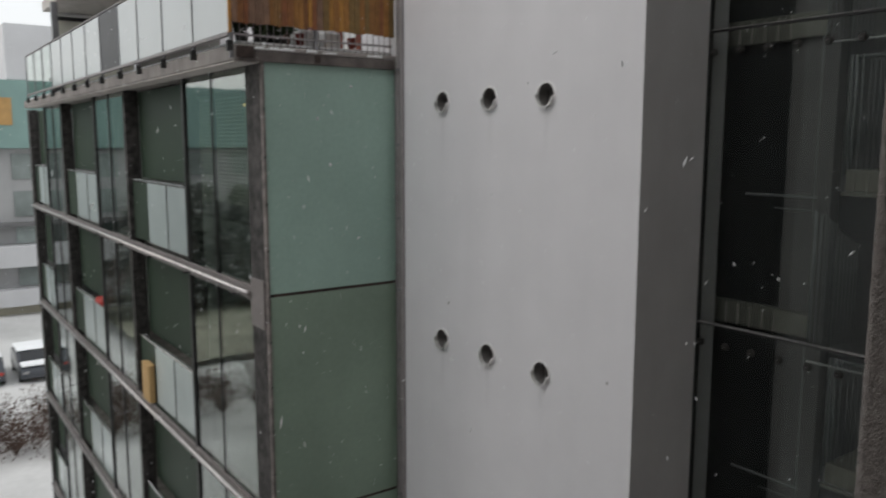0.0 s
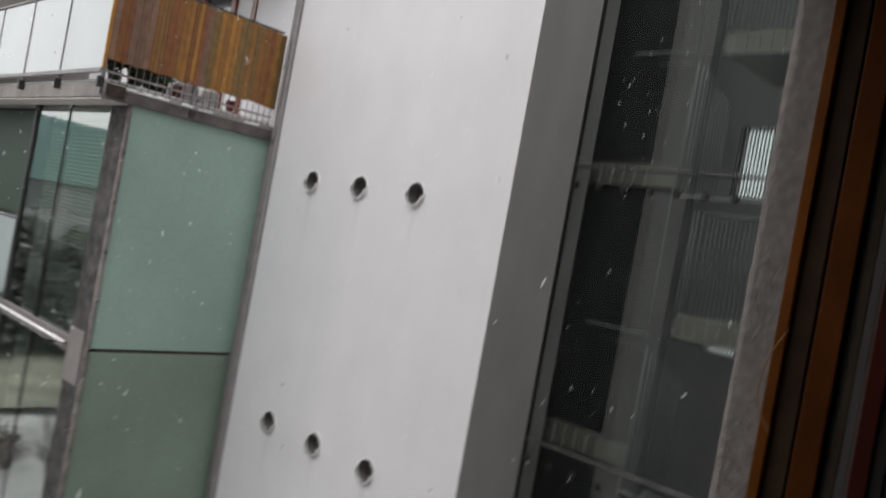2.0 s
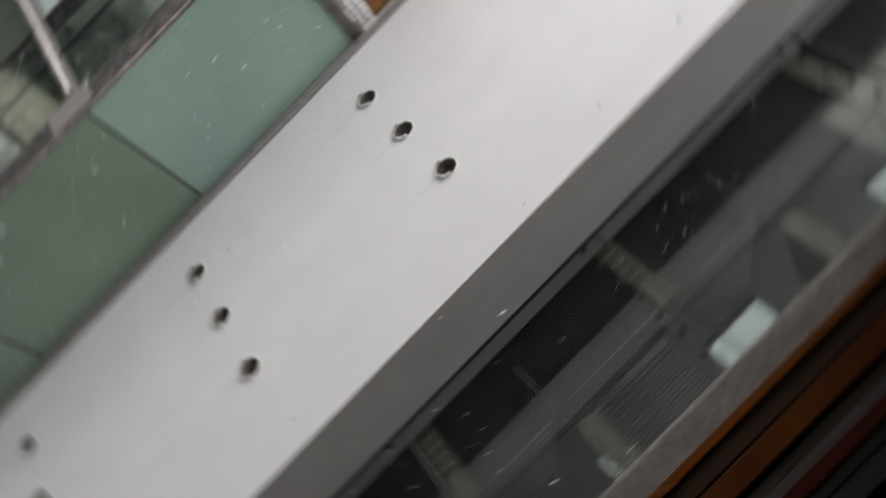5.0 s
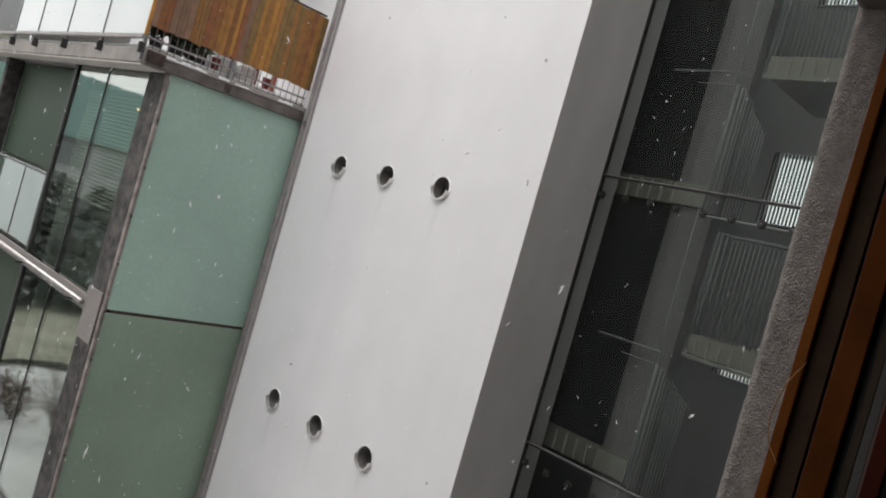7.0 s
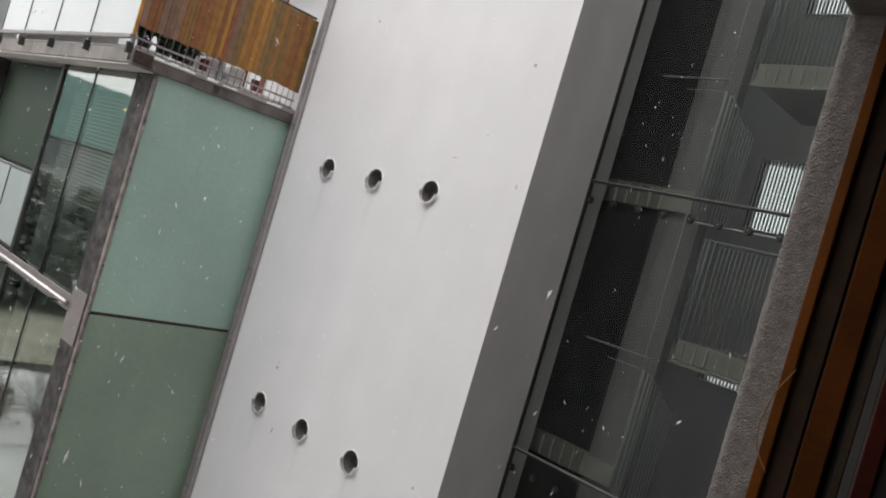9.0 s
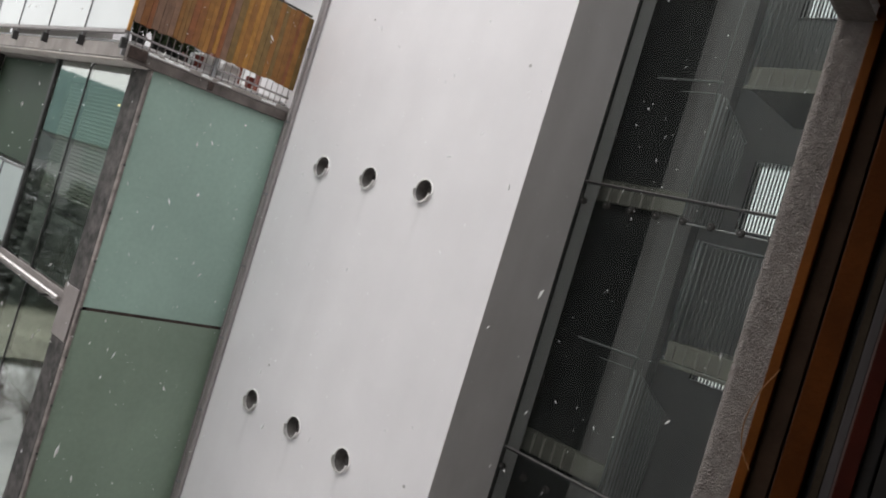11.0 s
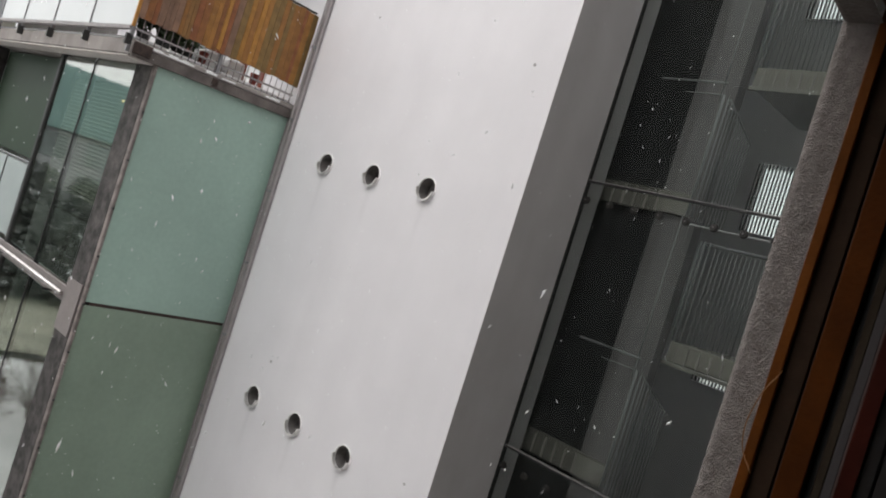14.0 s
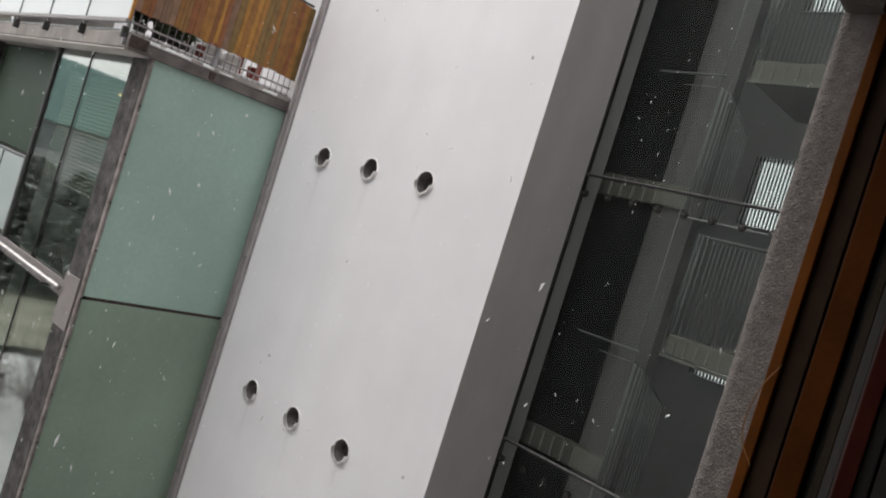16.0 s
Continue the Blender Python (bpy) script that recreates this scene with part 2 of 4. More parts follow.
# ---- building helpers ----
def thing(name, loc, label, category, group="", kind=""):
    e = new(name)
    e.location, e.empty_display_size = loc, 0.2
    return tagged(e, label, category, group, kind)


def part(name, bm, material, parent=None, label="", loc=None, smooth=False):
    """Links a bmesh (in world metres, or round loc) as one mesh object."""
    if isinstance(bm, bmesh.types.BMesh):
        me = bpy.data.meshes.new(name)
        bm.to_mesh(me)
        bm.free()
        me.materials.append(material)
        if smooth:
            for p in me.polygons:
                p.use_smooth = True
    else:
        me = bm
    ob = new(name, me)
    if loc is not None:
        ob.location = loc
    if parent is not None:
        ob.parent = parent
        if parent.type == "EMPTY":
            ob.matrix_parent_inverse = Matrix.Translation(-parent.location)
    if label:
        ob["label"] = label
    return ob


def bx(bm, x0, x1, y0, y1, z0, z1, bevel=0.0):
    r = bmesh.ops.create_cube(bm, size=1.0, matrix=Matrix.Translation(((x0 + x1) / 2, (y0 + y1) / 2, (z0 + z1) / 2)) @ Matrix.Diagonal((abs(x1 - x0), abs(y1 - y0), abs(z1 - z0), 1)))
    if bevel:
        es = {e for v in r["verts"] for e in v.link_edges}
        bmesh.ops.bevel(bm, geom=list(es), offset=bevel, segments=1, affect="EDGES", profile=0.5)
    return bm


def box(name, x0, x1, y0, y1, z0, z1, material, parent=None, bevel=0.006, label=""):
    return part(name, bx(bmesh.new(), x0, x1, y0, y1, z0, z1, bevel), material, parent, label)


def cy(bm, p, q, r, seg=12, r2=None):
    p, q = Vector(p), Vector(q)
    d = q - p
    m = Matrix.Translation((p + q) / 2) @ d.to_track_quat("Z", "Y").to_matrix().to_4x4()
    bmesh.ops.create_cone(bm, cap_ends=True, segments=seg, radius1=r, radius2=r if r2 is None else r2, depth=d.length, matrix=m)
    return bm


def tube(name, p, q, r, material, parent=None, seg=12, label=""):
    return part(name, cy(bmesh.new(), p, q, r, seg), material, parent, label, smooth=True)


def structure(ob, label, category=""):
    return tagged(ob, label, category, "", "structure")


# ---- plan (metres; x along the facade, y into it) ----
YL, YW, YG = 3.713, 5.54, 6.814       # glazed block, tower, stair glass
XG, XT0, XT1, XGL = -8.68, -8.5, -4.61, -4.876
STOREY = 2.9
JOINT = ZC - 1.85                    # a floor line of the glazed block
TOP = JOINT + 3 * STOREY + 2.6       # roof line
XR = -1.02                           # where the stair glazing meets the own wall
XO, YR, ZH = -0.491, 1.2, ZC + 0.51  # own wall: outer face, jamb, head
XEND = -26.0

# ---- ground ----
bm = bmesh.new()
bmesh.ops.create_grid(bm, x_segments=120, y_segments=120, size=300)
for v in bm.verts:
    near = min(1, max(0, (abs(v.co.x + 20) - 14) / 20))
    v.co.z = (noise.noise(v.co * 0.05) * 0.25 + noise.noise(v.co * 0.21) * 0.08) * near
structure(part("ground", bm, M_GROUND, smooth=True), "flat courtyard ground under fresh snow", "ground")

# ---- tower with vents ----
tower = thing("service_tower", (-6.6, 6.2, 0), "pale plastered tower with rows of round vent outlets", "building")
VX = (-7.647, -6.758, -5.851)
CAPS = [(-4.95, ZC + 1.87, 0.017), (-4.93, ZC - 2.3, 0.015), (-7.52, ZC - 1.95, 0.016), (-7.5, ZC + 2.3, 0.014), (-4.95, ZC - 6.4, 0.015), (-7.5, ZC + 6.5, 0.015)]
VZ = [ZC + 0.474 + k * STOREY for k in (-4, -3, -2, -1, 0)] + [ZC + 3.53, ZC + 6.43]
VR = 0.125
bm = bmesh.new()
loops = [[(XT0, 0.0), (XT1, 0.0), (XT1, TOP), (XT0, TOP)]]
for vz in VZ:
    for vx in VX:
        loops.append([(vx + VR * math.cos(a * math.tau / 24), vz + VR * math.sin(a * math.tau / 24)) for a in range(24)])
edges = []
for lp in loops:
    vs = [bm.verts.new((a, YW, c)) for a, c in lp]
    edges += [bm.edges.new((vs[i], vs[(i + 1) % len(vs)])) for i in range(len(vs))]
bmesh.ops.triangle_fill(bm, edges=edges, use_beauty=True, use_dissolve=False, normal=(0, -1, 0))


def drip_stains(m, xs, z0, step, depth):
    """Faint dirt runs in the plaster below each outlet."""
    n, l = m.node_tree.nodes, m.node_tree.links
    tint = next(k for k in n if k.type == "VECT_MATH")
    old = tint.inputs["Scale"].links[0].from_socket
    geo, sep = n.new("ShaderNodeNewGeometry"), n.new("ShaderNodeSeparateXYZ")
    l.new(geo.outputs["Position"], sep.inputs[0])

    def op(kind, a, q):
        k = n.new("ShaderNodeMath")
        k.operation = kind
        for s, v in zip(k.inputs, (a, q)):
            if isinstance(v, (int, float)):
                s.default_value = v
            else:
                l.new(v, s)
        return k.outputs[0]
    wob = n.new("ShaderNodeTexNoise")
    wob.inputs["Scale"].default_value = 5.0
    l.new(geo.outputs["Position"], wob.inputs["Vector"])
    x = op("ADD", sep.outputs["X"], op("MULTIPLY", op("SUBTRACT", wob.outputs[0], 0.5), 0.09))
    near = op("MINIMUM", op("MINIMUM", op("ABSOLUTE", op("SUBTRACT", x, xs[0]), 0), op("ABSOLUTE", op("SUBTRACT", x, xs[1]), 0)), op("ABSOLUTE", op("SUBTRACT", x, xs[2]), 0))
    across = op("MAXIMUM", op("SUBTRACT", 1, op("DIVIDE", near, 0.06)), 0)
    run = op("FRACT", op("DIVIDE", op("SUBTRACT", sep.outputs["Z"], z0), step), 0)
    down = op("MAXIMUM", op("DIVIDE", op("SUBTRACT", run, 0.8), 0.2), 0)
    dirt = op("MULTIPLY", op("MULTIPLY", across, down), op("MULTIPLY", wob.outputs[0], depth * 2))
    l.new(op("MULTIPLY", old, op("SUBTRACT", 1, dirt)), tint.inputs["Scale"])


drip_stains(M_PLASTER, VX, ZC + 0.37, STOREY, 0.09)
part("front_wall", bm, M_PLASTER, tower, "pale lilac-grey smooth plaster")
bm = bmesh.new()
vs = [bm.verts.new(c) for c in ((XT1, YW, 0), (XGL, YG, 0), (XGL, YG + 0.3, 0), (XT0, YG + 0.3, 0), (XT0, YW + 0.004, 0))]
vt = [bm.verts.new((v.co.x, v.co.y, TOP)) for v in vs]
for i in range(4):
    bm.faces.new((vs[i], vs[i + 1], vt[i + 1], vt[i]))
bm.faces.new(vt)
part("side_wall", bm, M_SIDE, tower, "plaster return wall, a tone darker than the front")
box("edge_strip", XT0 - 0.12, XT0 + 0.004, YW - 0.05, YW - 0.003, 0.2, TOP, M_STRIP, tower, 0.008, "zinc corner strip")
tube("lightning_wire", (XT0 - 0.05, YW - 0.075, 0.3), (XT0 - 0.05, YW - 0.075, TOP), 0.009, M_STRIP, tower, 8)
for k in range(26):
    box("clip", XT0 - 0.075, XT0 - 0.025, YW - 0.088, YW - 0.05, 0.6 + k * 0.95, 0.63 + k * 0.95, M_ZINC, tower, 0)
# vent: sleeve, rim and a short bent cowl lip
def ring(bm, r0, r1, y0, y1, seg=28):
    rows = []
    for r, y in ((r0, y1), (r0, y0), (r1, y0), (r1, y1)):
        rows.append([bm.verts.new((r * math.cos(a * math.tau / seg), y, r * math.sin(a * math.tau / seg))) for a in range(seg)])
    for j in range(3):
        for i in range(seg):
            k = (i + 1) % seg
            bm.faces.new((rows[j][i], rows[j][k], rows[j + 1][k], rows[j + 1][i]))


def arc_tube(bm, r0, r1, y0, y1, a0, a1, seg):
    rows = []
    for i in range(seg + 1):
        a = a0 + (a1 - a0) * i / seg
        c, s = math.cos(a), math.sin(a)
        rows.append([bm.verts.new((r * c, y, r * s)) for r, y in ((r0, y1), (r0, y0), (r1, y0), (r1, y1))])
    for i in range(seg):
        for j in range(4):
            k = (j + 1) % 4
            bm.faces.new((rows[i][j], rows[i + 1][j], rows[i + 1][k], rows[i][k]))
    bm.faces.new(rows[0]), bm.faces.new(rows[-1][::-1])
    bmesh.ops.recalc_face_normals(bm, faces=bm.faces)


def shared(name, bm, material, smooth=False):
    me = bpy.data.meshes.new(name)
    bm.to_mesh(me)
    bm.free()
    me.materials.append(material)
    for p in me.polygons:
        p.use_smooth = smooth
    return me


bm = bmesh.new()
ring(bm, VR - 0.006, VR + 0.001, 0.002, 0.32)
SLEEVE = shared("sleeve", bm, M_VENTDARK)
bm = bmesh.new()
ring(bm, VR - 0.004, VR + 0.007, -0.015, 0.0015)
RIM = shared("rim", bm, M_RIM)
SLEEVE_BACK = shared("damper", cy(bmesh.new(), (0, 0.13, 0), (0, 0.145, 0), VR - 0.008, 24), M_DAMPER)
bm = bmesh.new()
arc_tube(bm, VR - 0.011, VR + 0.003, -0.048, -0.0145, math.pi * 0.98, math.tau * 0.985, 18)
SPOUT = shared("drip_spout", bm, M_SPOUT)
for vz in VZ:
    for vx in VX:
        v = part("vent_outlet", SLEEVE, None, tower, "round steel vent sleeve set in the plaster", (vx, YW, vz))
        part("damper", SLEEVE_BACK, None, v)
        part("rim", RIM, None, v, "thin bright steel rim")
        part("drip_spout", SPOUT, None, v, "half-round steel spout")
# small anchor caps and plugs in the plaster
for x, z, r in CAPS:
    part("anchor_cap", cy(bmesh.new(), (x, YW - 0.006, z), (x, YW + 0.01, z), r, 12), M_CAP, tower, "grey anchor cap")

# ---- stair glazing right of the tower ----
stair = thing("stair_glazing", (-2.6, YG, 0), "dark point-fixed glass wall of a stairwell", "glass wall")
zt = [ZC + 1.087 + k * 2.93 for k in (-4, -3, -2, -1, 0, 1, 2)]
for i in range(len(zt) - 1):
    box("glass_pane", XGL + 0.01, XR, YG, YG + 0.016, zt[i] + 0.012, zt[i + 1] - 0.012, M_STAIRGLASS, stair, 0).visible_shadow = False
box("glass_pane", XGL + 0.01, XR, YG, YG + 0.016, 0.1, zt[0] - 0.012, M_STAIRGLASS, stair, 0)
box("glass_pane", XGL + 0.01, XR, YG, YG + 0.016, zt[-1] + 0.012, TOP, M_STAIRGLASS, stair, 0)
box("edge_post", XGL - 0.004, XGL + 0.012, YG - 0.012, YG + 0.05, 0.1, TOP, M_DARKSTEEL, stair, 0.003)
for z in zt:
    box("transom", XGL + 0.02, XR, YG - 0.028, YG + 0.03, z - 0.014, z + 0.006, M_DARKSTEEL, stair, 0.004)
    box("transom_cap", XGL + 0.02, XR, YG - 0.03, YG + 0.03, z + 0.0065, z + 0.0125, M_VENT, stair, 0.002)
bm = bmesh.new()
cy(bm, (0, -0.03, 0), (0, 0.0, 0), 0.031, 16, 0.033)
BOLT = bpy.data.meshes.new("bolt")
bm.to_mesh(BOLT), bm.free(), BOLT.materials.append(M_RUBBER)
WASHER = bpy.data.meshes.new("washer")
bm = cy(bmesh.new(), (0, -0.012, 0), (0, -0.0005, 0), 0.039, 18, 0.041)
bm.to_mesh(WASHER), bm.free(), WASHER.materials.append(M_RUBBER)
BOLTCAP = bpy.data.meshes.new("bolt_cap")
bm = cy(bmesh.new(), (0, -0.042, 0.002), (0, -0.0305, 0.002), 0.008, 10, 0.006)
bm.to_mesh(BOLTCAP), bm.free(), BOLTCAP.materials.append(M_ALU)
for z in zt:
    for k in range(13):
        bo = part("bolt", BOLT, None, stair, "", (-4.81 + 0.29 * k, YG, z - 0.205))
        part("washer", WASHER, None, bo, "bright steel washer")
        part("bolt_cap", BOLTCAP, None, bo, "bright steel cap")

# ---- stairwell behind the glass ----
YB = 11.3
bm = bmesh.new()
WINZ = [(ZC + (1.9 if k > 0 else 1.5 if k == 0 else 2.06) + k * STOREY, ZC + 2.56 + k * STOREY) for k in (-4, -3, -2, -1, 0, 1, 2)]
WX0, WX1 = -5.2, -3.95
zlast = 0.0
for z0, z1 in WINZ:
    bx(bm, -6.6, XO + 4, YB, YB + 0.3, zlast, z0)
    bx(bm, -6.6, WX0, YB, YB + 0.3, z0, z1)
    bx(bm, WX1, XO + 4, YB, YB + 0.3, z0, z1)
    zlast = z1
bx(bm, -6.6, XO + 4, YB, YB + 0.3, zlast, TOP)
structure(part("wall_stair_back", bm, M_STAIRWALL), "grey stairwell back wall with window openings", "wall")
for i, (z0, z1) in enumerate(WINZ):
    pane = structure(box("window_%d" % (i + 2), WX0 + 0.003, WX1 - 0.003, YB + 0.1, YB + 0.11, z0 + 0.003, z1 - 0.003, M_DULLPANE, None, 0), "dull greenish stairwell window pane", "window")
    pane.visible_shadow = False
    for x in (WX0 + 0.004, WX1 - 0.06):
        box("window_frame", x, x + 0.055, YB + 0.06, YB + 0.098, z0 + 0.004, z1 - 0.004, M_ALU, pane, 0.004)
structure(box("wall_stair_west", -6.9, -6.6, YG + 0.31, YB + 0.3, 0, TOP, M_STAIRWALL, None, 0), "grey stairwell side wall", "wall")
structure(box("wall_stair_east", XO + 4, XO + 4.3, YG, YB + 0.3, 0, TOP, M_STAIRWALL, None, 0), "grey stairwell side wall", "wall")
structure(box("ceiling_stair", -6.9, XO + 4.3, YG, YB + 0.3, TOP + 0.004, TOP + 0.25, M_CONCRETE, None, 0), "flat stairwell roof slab", "roof")
structure(box("wall_lift_shaft", -5.08, -4.29, 7.36, 7.5, 0.0, TOP, M_BLACK, None, 0), "black glossy lift shaft cladding", "wall")
structure(box("wall_shaft_cheek", -5.6, -5.083, 7.34, 7.5, 0.0, TOP, M_SHAFTEDGE, None, 0), "teal glass cheek beside the lift shaft", "wall")
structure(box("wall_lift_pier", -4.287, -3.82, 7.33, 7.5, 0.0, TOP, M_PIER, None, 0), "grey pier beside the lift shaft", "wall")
BALUSTER = shared("baluster", cy(bmesh.new(), (0, 0, 0), (0, 0, 1.02), 0.0045, 6), M_ROD, True)
for k in (-4, -3, -2, -1, 0, 1, 2):
    lift = k * STOREY
    zf = ZC + 1.23 + lift
    fl = thing("floor_landing", (-4.5, 7.3, zf - 0.245), "cream ribbed concrete floor landing behind glass", "landing", "stair landings")
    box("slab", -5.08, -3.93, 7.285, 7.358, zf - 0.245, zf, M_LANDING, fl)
    for j in range(8):
        box("rib", -5.0 + j * 0.14, -4.975 + j * 0.14, 7.268, 7.2845, zf - 0.24, zf - 0.02, M_CONCRETE, fl, 0.003)
    box("end_block", -4.27, -3.925, 7.262, 7.2675, zf - 0.23, zf - 0.01, M_CREAMPALE, fl, 0, "pale end of the slab")
    tube("fixing_rod", (-3.72, 6.9, ZC + 0.88 + lift), (XR, 6.9, ZC + 0.88 + lift), 0.008, M_WHITE, fl, 6)
    zl = ZC - 0.25 + lift
    hl = thing("half_landing", (-2.2, 8, zl - 0.2), "cream ribbed half landing with thin pale balusters", "landing", "stair landings")
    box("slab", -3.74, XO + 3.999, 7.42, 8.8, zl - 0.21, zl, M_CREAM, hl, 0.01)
    for j in range(22):
        box("rib", -3.66 + j * 0.125, -3.64 + j * 0.125, 7.405, 7.4195, zl - 0.2, zl - 0.03, M_CONCRETE, hl, 0.003)
    box("lower_lip", -3.76, XR, 7.38, 7.418, zl - 0.25, zl - 0.212, M_CREAMPALE, hl, 0.004)
    for j in range(54):
        part("baluster", BALUSTER, None, hl, "", (-3.6 + j * 0.047, 7.47, zl))
    for x, r in ((-3.765, 0.012), (-3.72, 0.016), (-3.66, 0.008)):
        tube("corner_post", (x, 7.45, zl - 0.05), (x, 7.45, zl + 1.06), r, M_ROD, hl, 8)
    tube("handrail", (-3.74, 7.47, zl + 1.04), (XR, 7.47, zl + 1.04), 0.018, M_ROD, hl, 8)
    gr = thing("landing_balustrade", (-3.87, 7.2, zf), "thin pale bar balustrade at the stair landing", "balustrade", "stair balustrades")
    tube("handrail", (-4.62, 7.18, zf + 1.155), (-3.87, 7.18, zf + 1.155), 0.012, M_ROD, gr, 8)
    tube("lower_rail", (-4.3, 7.18, zf + 1.03), (-3.87, 7.18, zf + 1.03), 0.006, M_ROD, gr, 8)
    tube("newel_post", (-3.9, 7.18, zf + 0.95), (-3.9, 7.18, zf + 2.65), 0.007, M_ROD, gr, 8)
    tube("newel_post", (-3.865, 7.18, zf - 0.24), (-3.865, 7.18, zf + 1.03), 0.014, M_ROD, gr, 8)
    tube("newel_post", (-3.82, 7.2, zf - 0.24), (-3.82, 7.2, zf + 1.0), 0.008, M_ROD, gr, 8)
    for j in range(10):
        tube("bar", (-3.79 + j * 0.012, 7.23 + j * 0.045, zf - 0.28), (-3.79 + j * 0.012, 7.23 + j * 0.045, zf + 0.96 - j * 0.028), 0.005, M_ROD, gr, 6)
    tube("sloping_rail", (-3.8, 7.2, zf + 1.0), (-3.68, 7.66, zf + 0.68), 0.008, M_ROD, gr, 8)
    st = thing("stair_flight", (-2.7, 9, zl), "sloping grey concrete stair flight", "stairs", "stair flights")
    for j in range(9):
        y0, z0 = 8.8 + j * 0.2777, zl + (j + 1) * (zf - zl) / 10
        box("step", -3.4, -2.1, y0, y0 + 0.2775, z0 - 0.3, z0, M_STAIRWALL, st, 0)
    w0, w1 = WINZ[k + 4]
    bg = thing("window_guard", ((WX0 + WX1) / 2, YB - 0.1, w0), "row of dark vertical guard bars before a window", "guard rail", "window guards")
    for j in range(23):
        tube("bar", (WX0 + 0.03 + j * 0.054, YB - 0.05, w0 + 0.004), (WX0 + 0.03 + j * 0.054, YB - 0.05, w1 - 0.004), 0.013, M_DARKSTEEL, bg, 6)
    for z in (w0 - 0.02, w1):
        box("rail", WX0, WX1, YB - 0.07, YB - 0.001, z, z + 0.02, M_STAIRWALL, bg, 0.004)

# ---- glazed block on the far side of the tower ----
block = thing("glazed_apartment_block", (-17, 5, 0), "glazed loggia block with green and white frosted glass", "building")
FL = [JOINT - k * STOREY for k in (0, 1, 2, 3)]          # floor lines below the terrace
SLABT, SLABB = ZC + 1.1, ZC + 0.92
lv = [SLABB] + FL + [0.0]
for i in range(len(lv) - 1):
    t, b = lv[i], lv[i + 1]
    box("end_panel", XG - 0.03, XG, YL + 0.008, YW - 0.032, b + 0.02, t - 0.02 if i else t, M_GREENDIM if i else M_GREEN, block, 0.003, "frosted green glass panel in a dimmed olive tone" if i else "frosted green glass panel")
box("end_backing", XG - 0.12, XG - 0.04, YL + 0.05, YW - 0.02, 0, SLABB, M_BLACK, block, 0)
box("edge_profile", XG - 0.06, XG + 0.01, YL - 0.03, YL + 0.006, 0, SLABB, M_EDGE, block, 0.006)
box("edge_profile", XG - 0.03, XG + 0.004, YW - 0.03, YW - 0.012, 0, SLABB, M_STRIP, block, 0.003)
for k in range(24):
    part("screw_head", cy(bmesh.new(), (XG + 0.014, YL - 0.012, 0.5 + k * 0.56), (XG + 0.024, YL - 0.012, 0.5 + k * 0.56), 0.014, 10), M_DARKSTEEL, block)
for z in FL:
    box("joint_profile", XG - 0.035, XG - 0.008, YL + 0.06, YW - 0.06, z - 0.019, z + 0.019, M_RUST, block, 0)


def col(x0, x1, name="column", m=M_COLUMN):
    box(name, x0, x1, YL - 0.03, YL + 0.22, 0, SLABB, m, block, 0.012)


col(-9.18, XG - 0.065)
box("mullion", -10.483, -10.457, YL - 0.01, YL + 0.05, 0, SLABB, M_DARKSTEEL, block, 0.004)
BAYS = [(-9.18, -11.6, "clear"), (-11.7, -14.98, "loggia"), (-15.12, -17.5, "clear"), (-17.6, -21.05, "loggia"), (-21.19, -23.45, "clear"), (-23.55, -26.0, "loggia")]
for xa in (-11.65, -17.55, -23.5):
    col(xa - 0.05, xa + 0.05, "post", M_DARKSTEEL)
col(-15.12, -14.98), col(-21.19, -21.05), col(-26.3, -26.0)
for i in range(len(lv) - 1):
    t, b = lv[i], lv[i + 1]
    box("floor_slab", -26.0, XG - 0.13, YL + 0.23, YW, b - 0.2, b, M_CONCRETE, block, 0)
    for x1, x0, kind in BAYS:
        if kind == "clear":
            xm = -10.47 if x1 > -10 else (x0 + x1) / 2
            for a, c in ((x0 + 0.006, xm - 0.02), (xm + 0.02, x1 - 0.006)):
                box("glass_pane", a, c, YL, YL + 0.012, b + 0.08, t - 0.02, M_PANE, block, 0).visible_shadow = False
            if x1 < -10:
                box("mullion", xm - 0.019, xm + 0.019, YL - 0.015, YL + 0.05, b + 0.06, t, M_DARKSTEEL, block, 0.003)
        else:
            mid = b + 1.17
            w = x1 - x0
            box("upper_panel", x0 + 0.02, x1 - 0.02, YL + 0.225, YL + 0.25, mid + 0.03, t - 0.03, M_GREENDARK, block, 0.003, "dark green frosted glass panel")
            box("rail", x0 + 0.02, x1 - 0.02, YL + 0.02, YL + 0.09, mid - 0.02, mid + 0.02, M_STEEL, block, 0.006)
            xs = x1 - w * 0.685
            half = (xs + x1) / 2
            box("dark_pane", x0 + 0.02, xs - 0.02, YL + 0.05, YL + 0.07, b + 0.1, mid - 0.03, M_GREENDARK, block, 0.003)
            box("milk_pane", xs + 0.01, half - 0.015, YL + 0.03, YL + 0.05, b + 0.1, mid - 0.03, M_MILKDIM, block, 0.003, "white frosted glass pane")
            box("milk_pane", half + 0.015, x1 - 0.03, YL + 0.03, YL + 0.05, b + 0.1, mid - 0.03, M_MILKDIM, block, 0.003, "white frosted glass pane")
            box("pane_divider", half - 0.013, half + 0.013, YL + 0.02, YL + 0.06, b + 0.1, mid - 0.03, M_DARKSTEEL, block, 0)
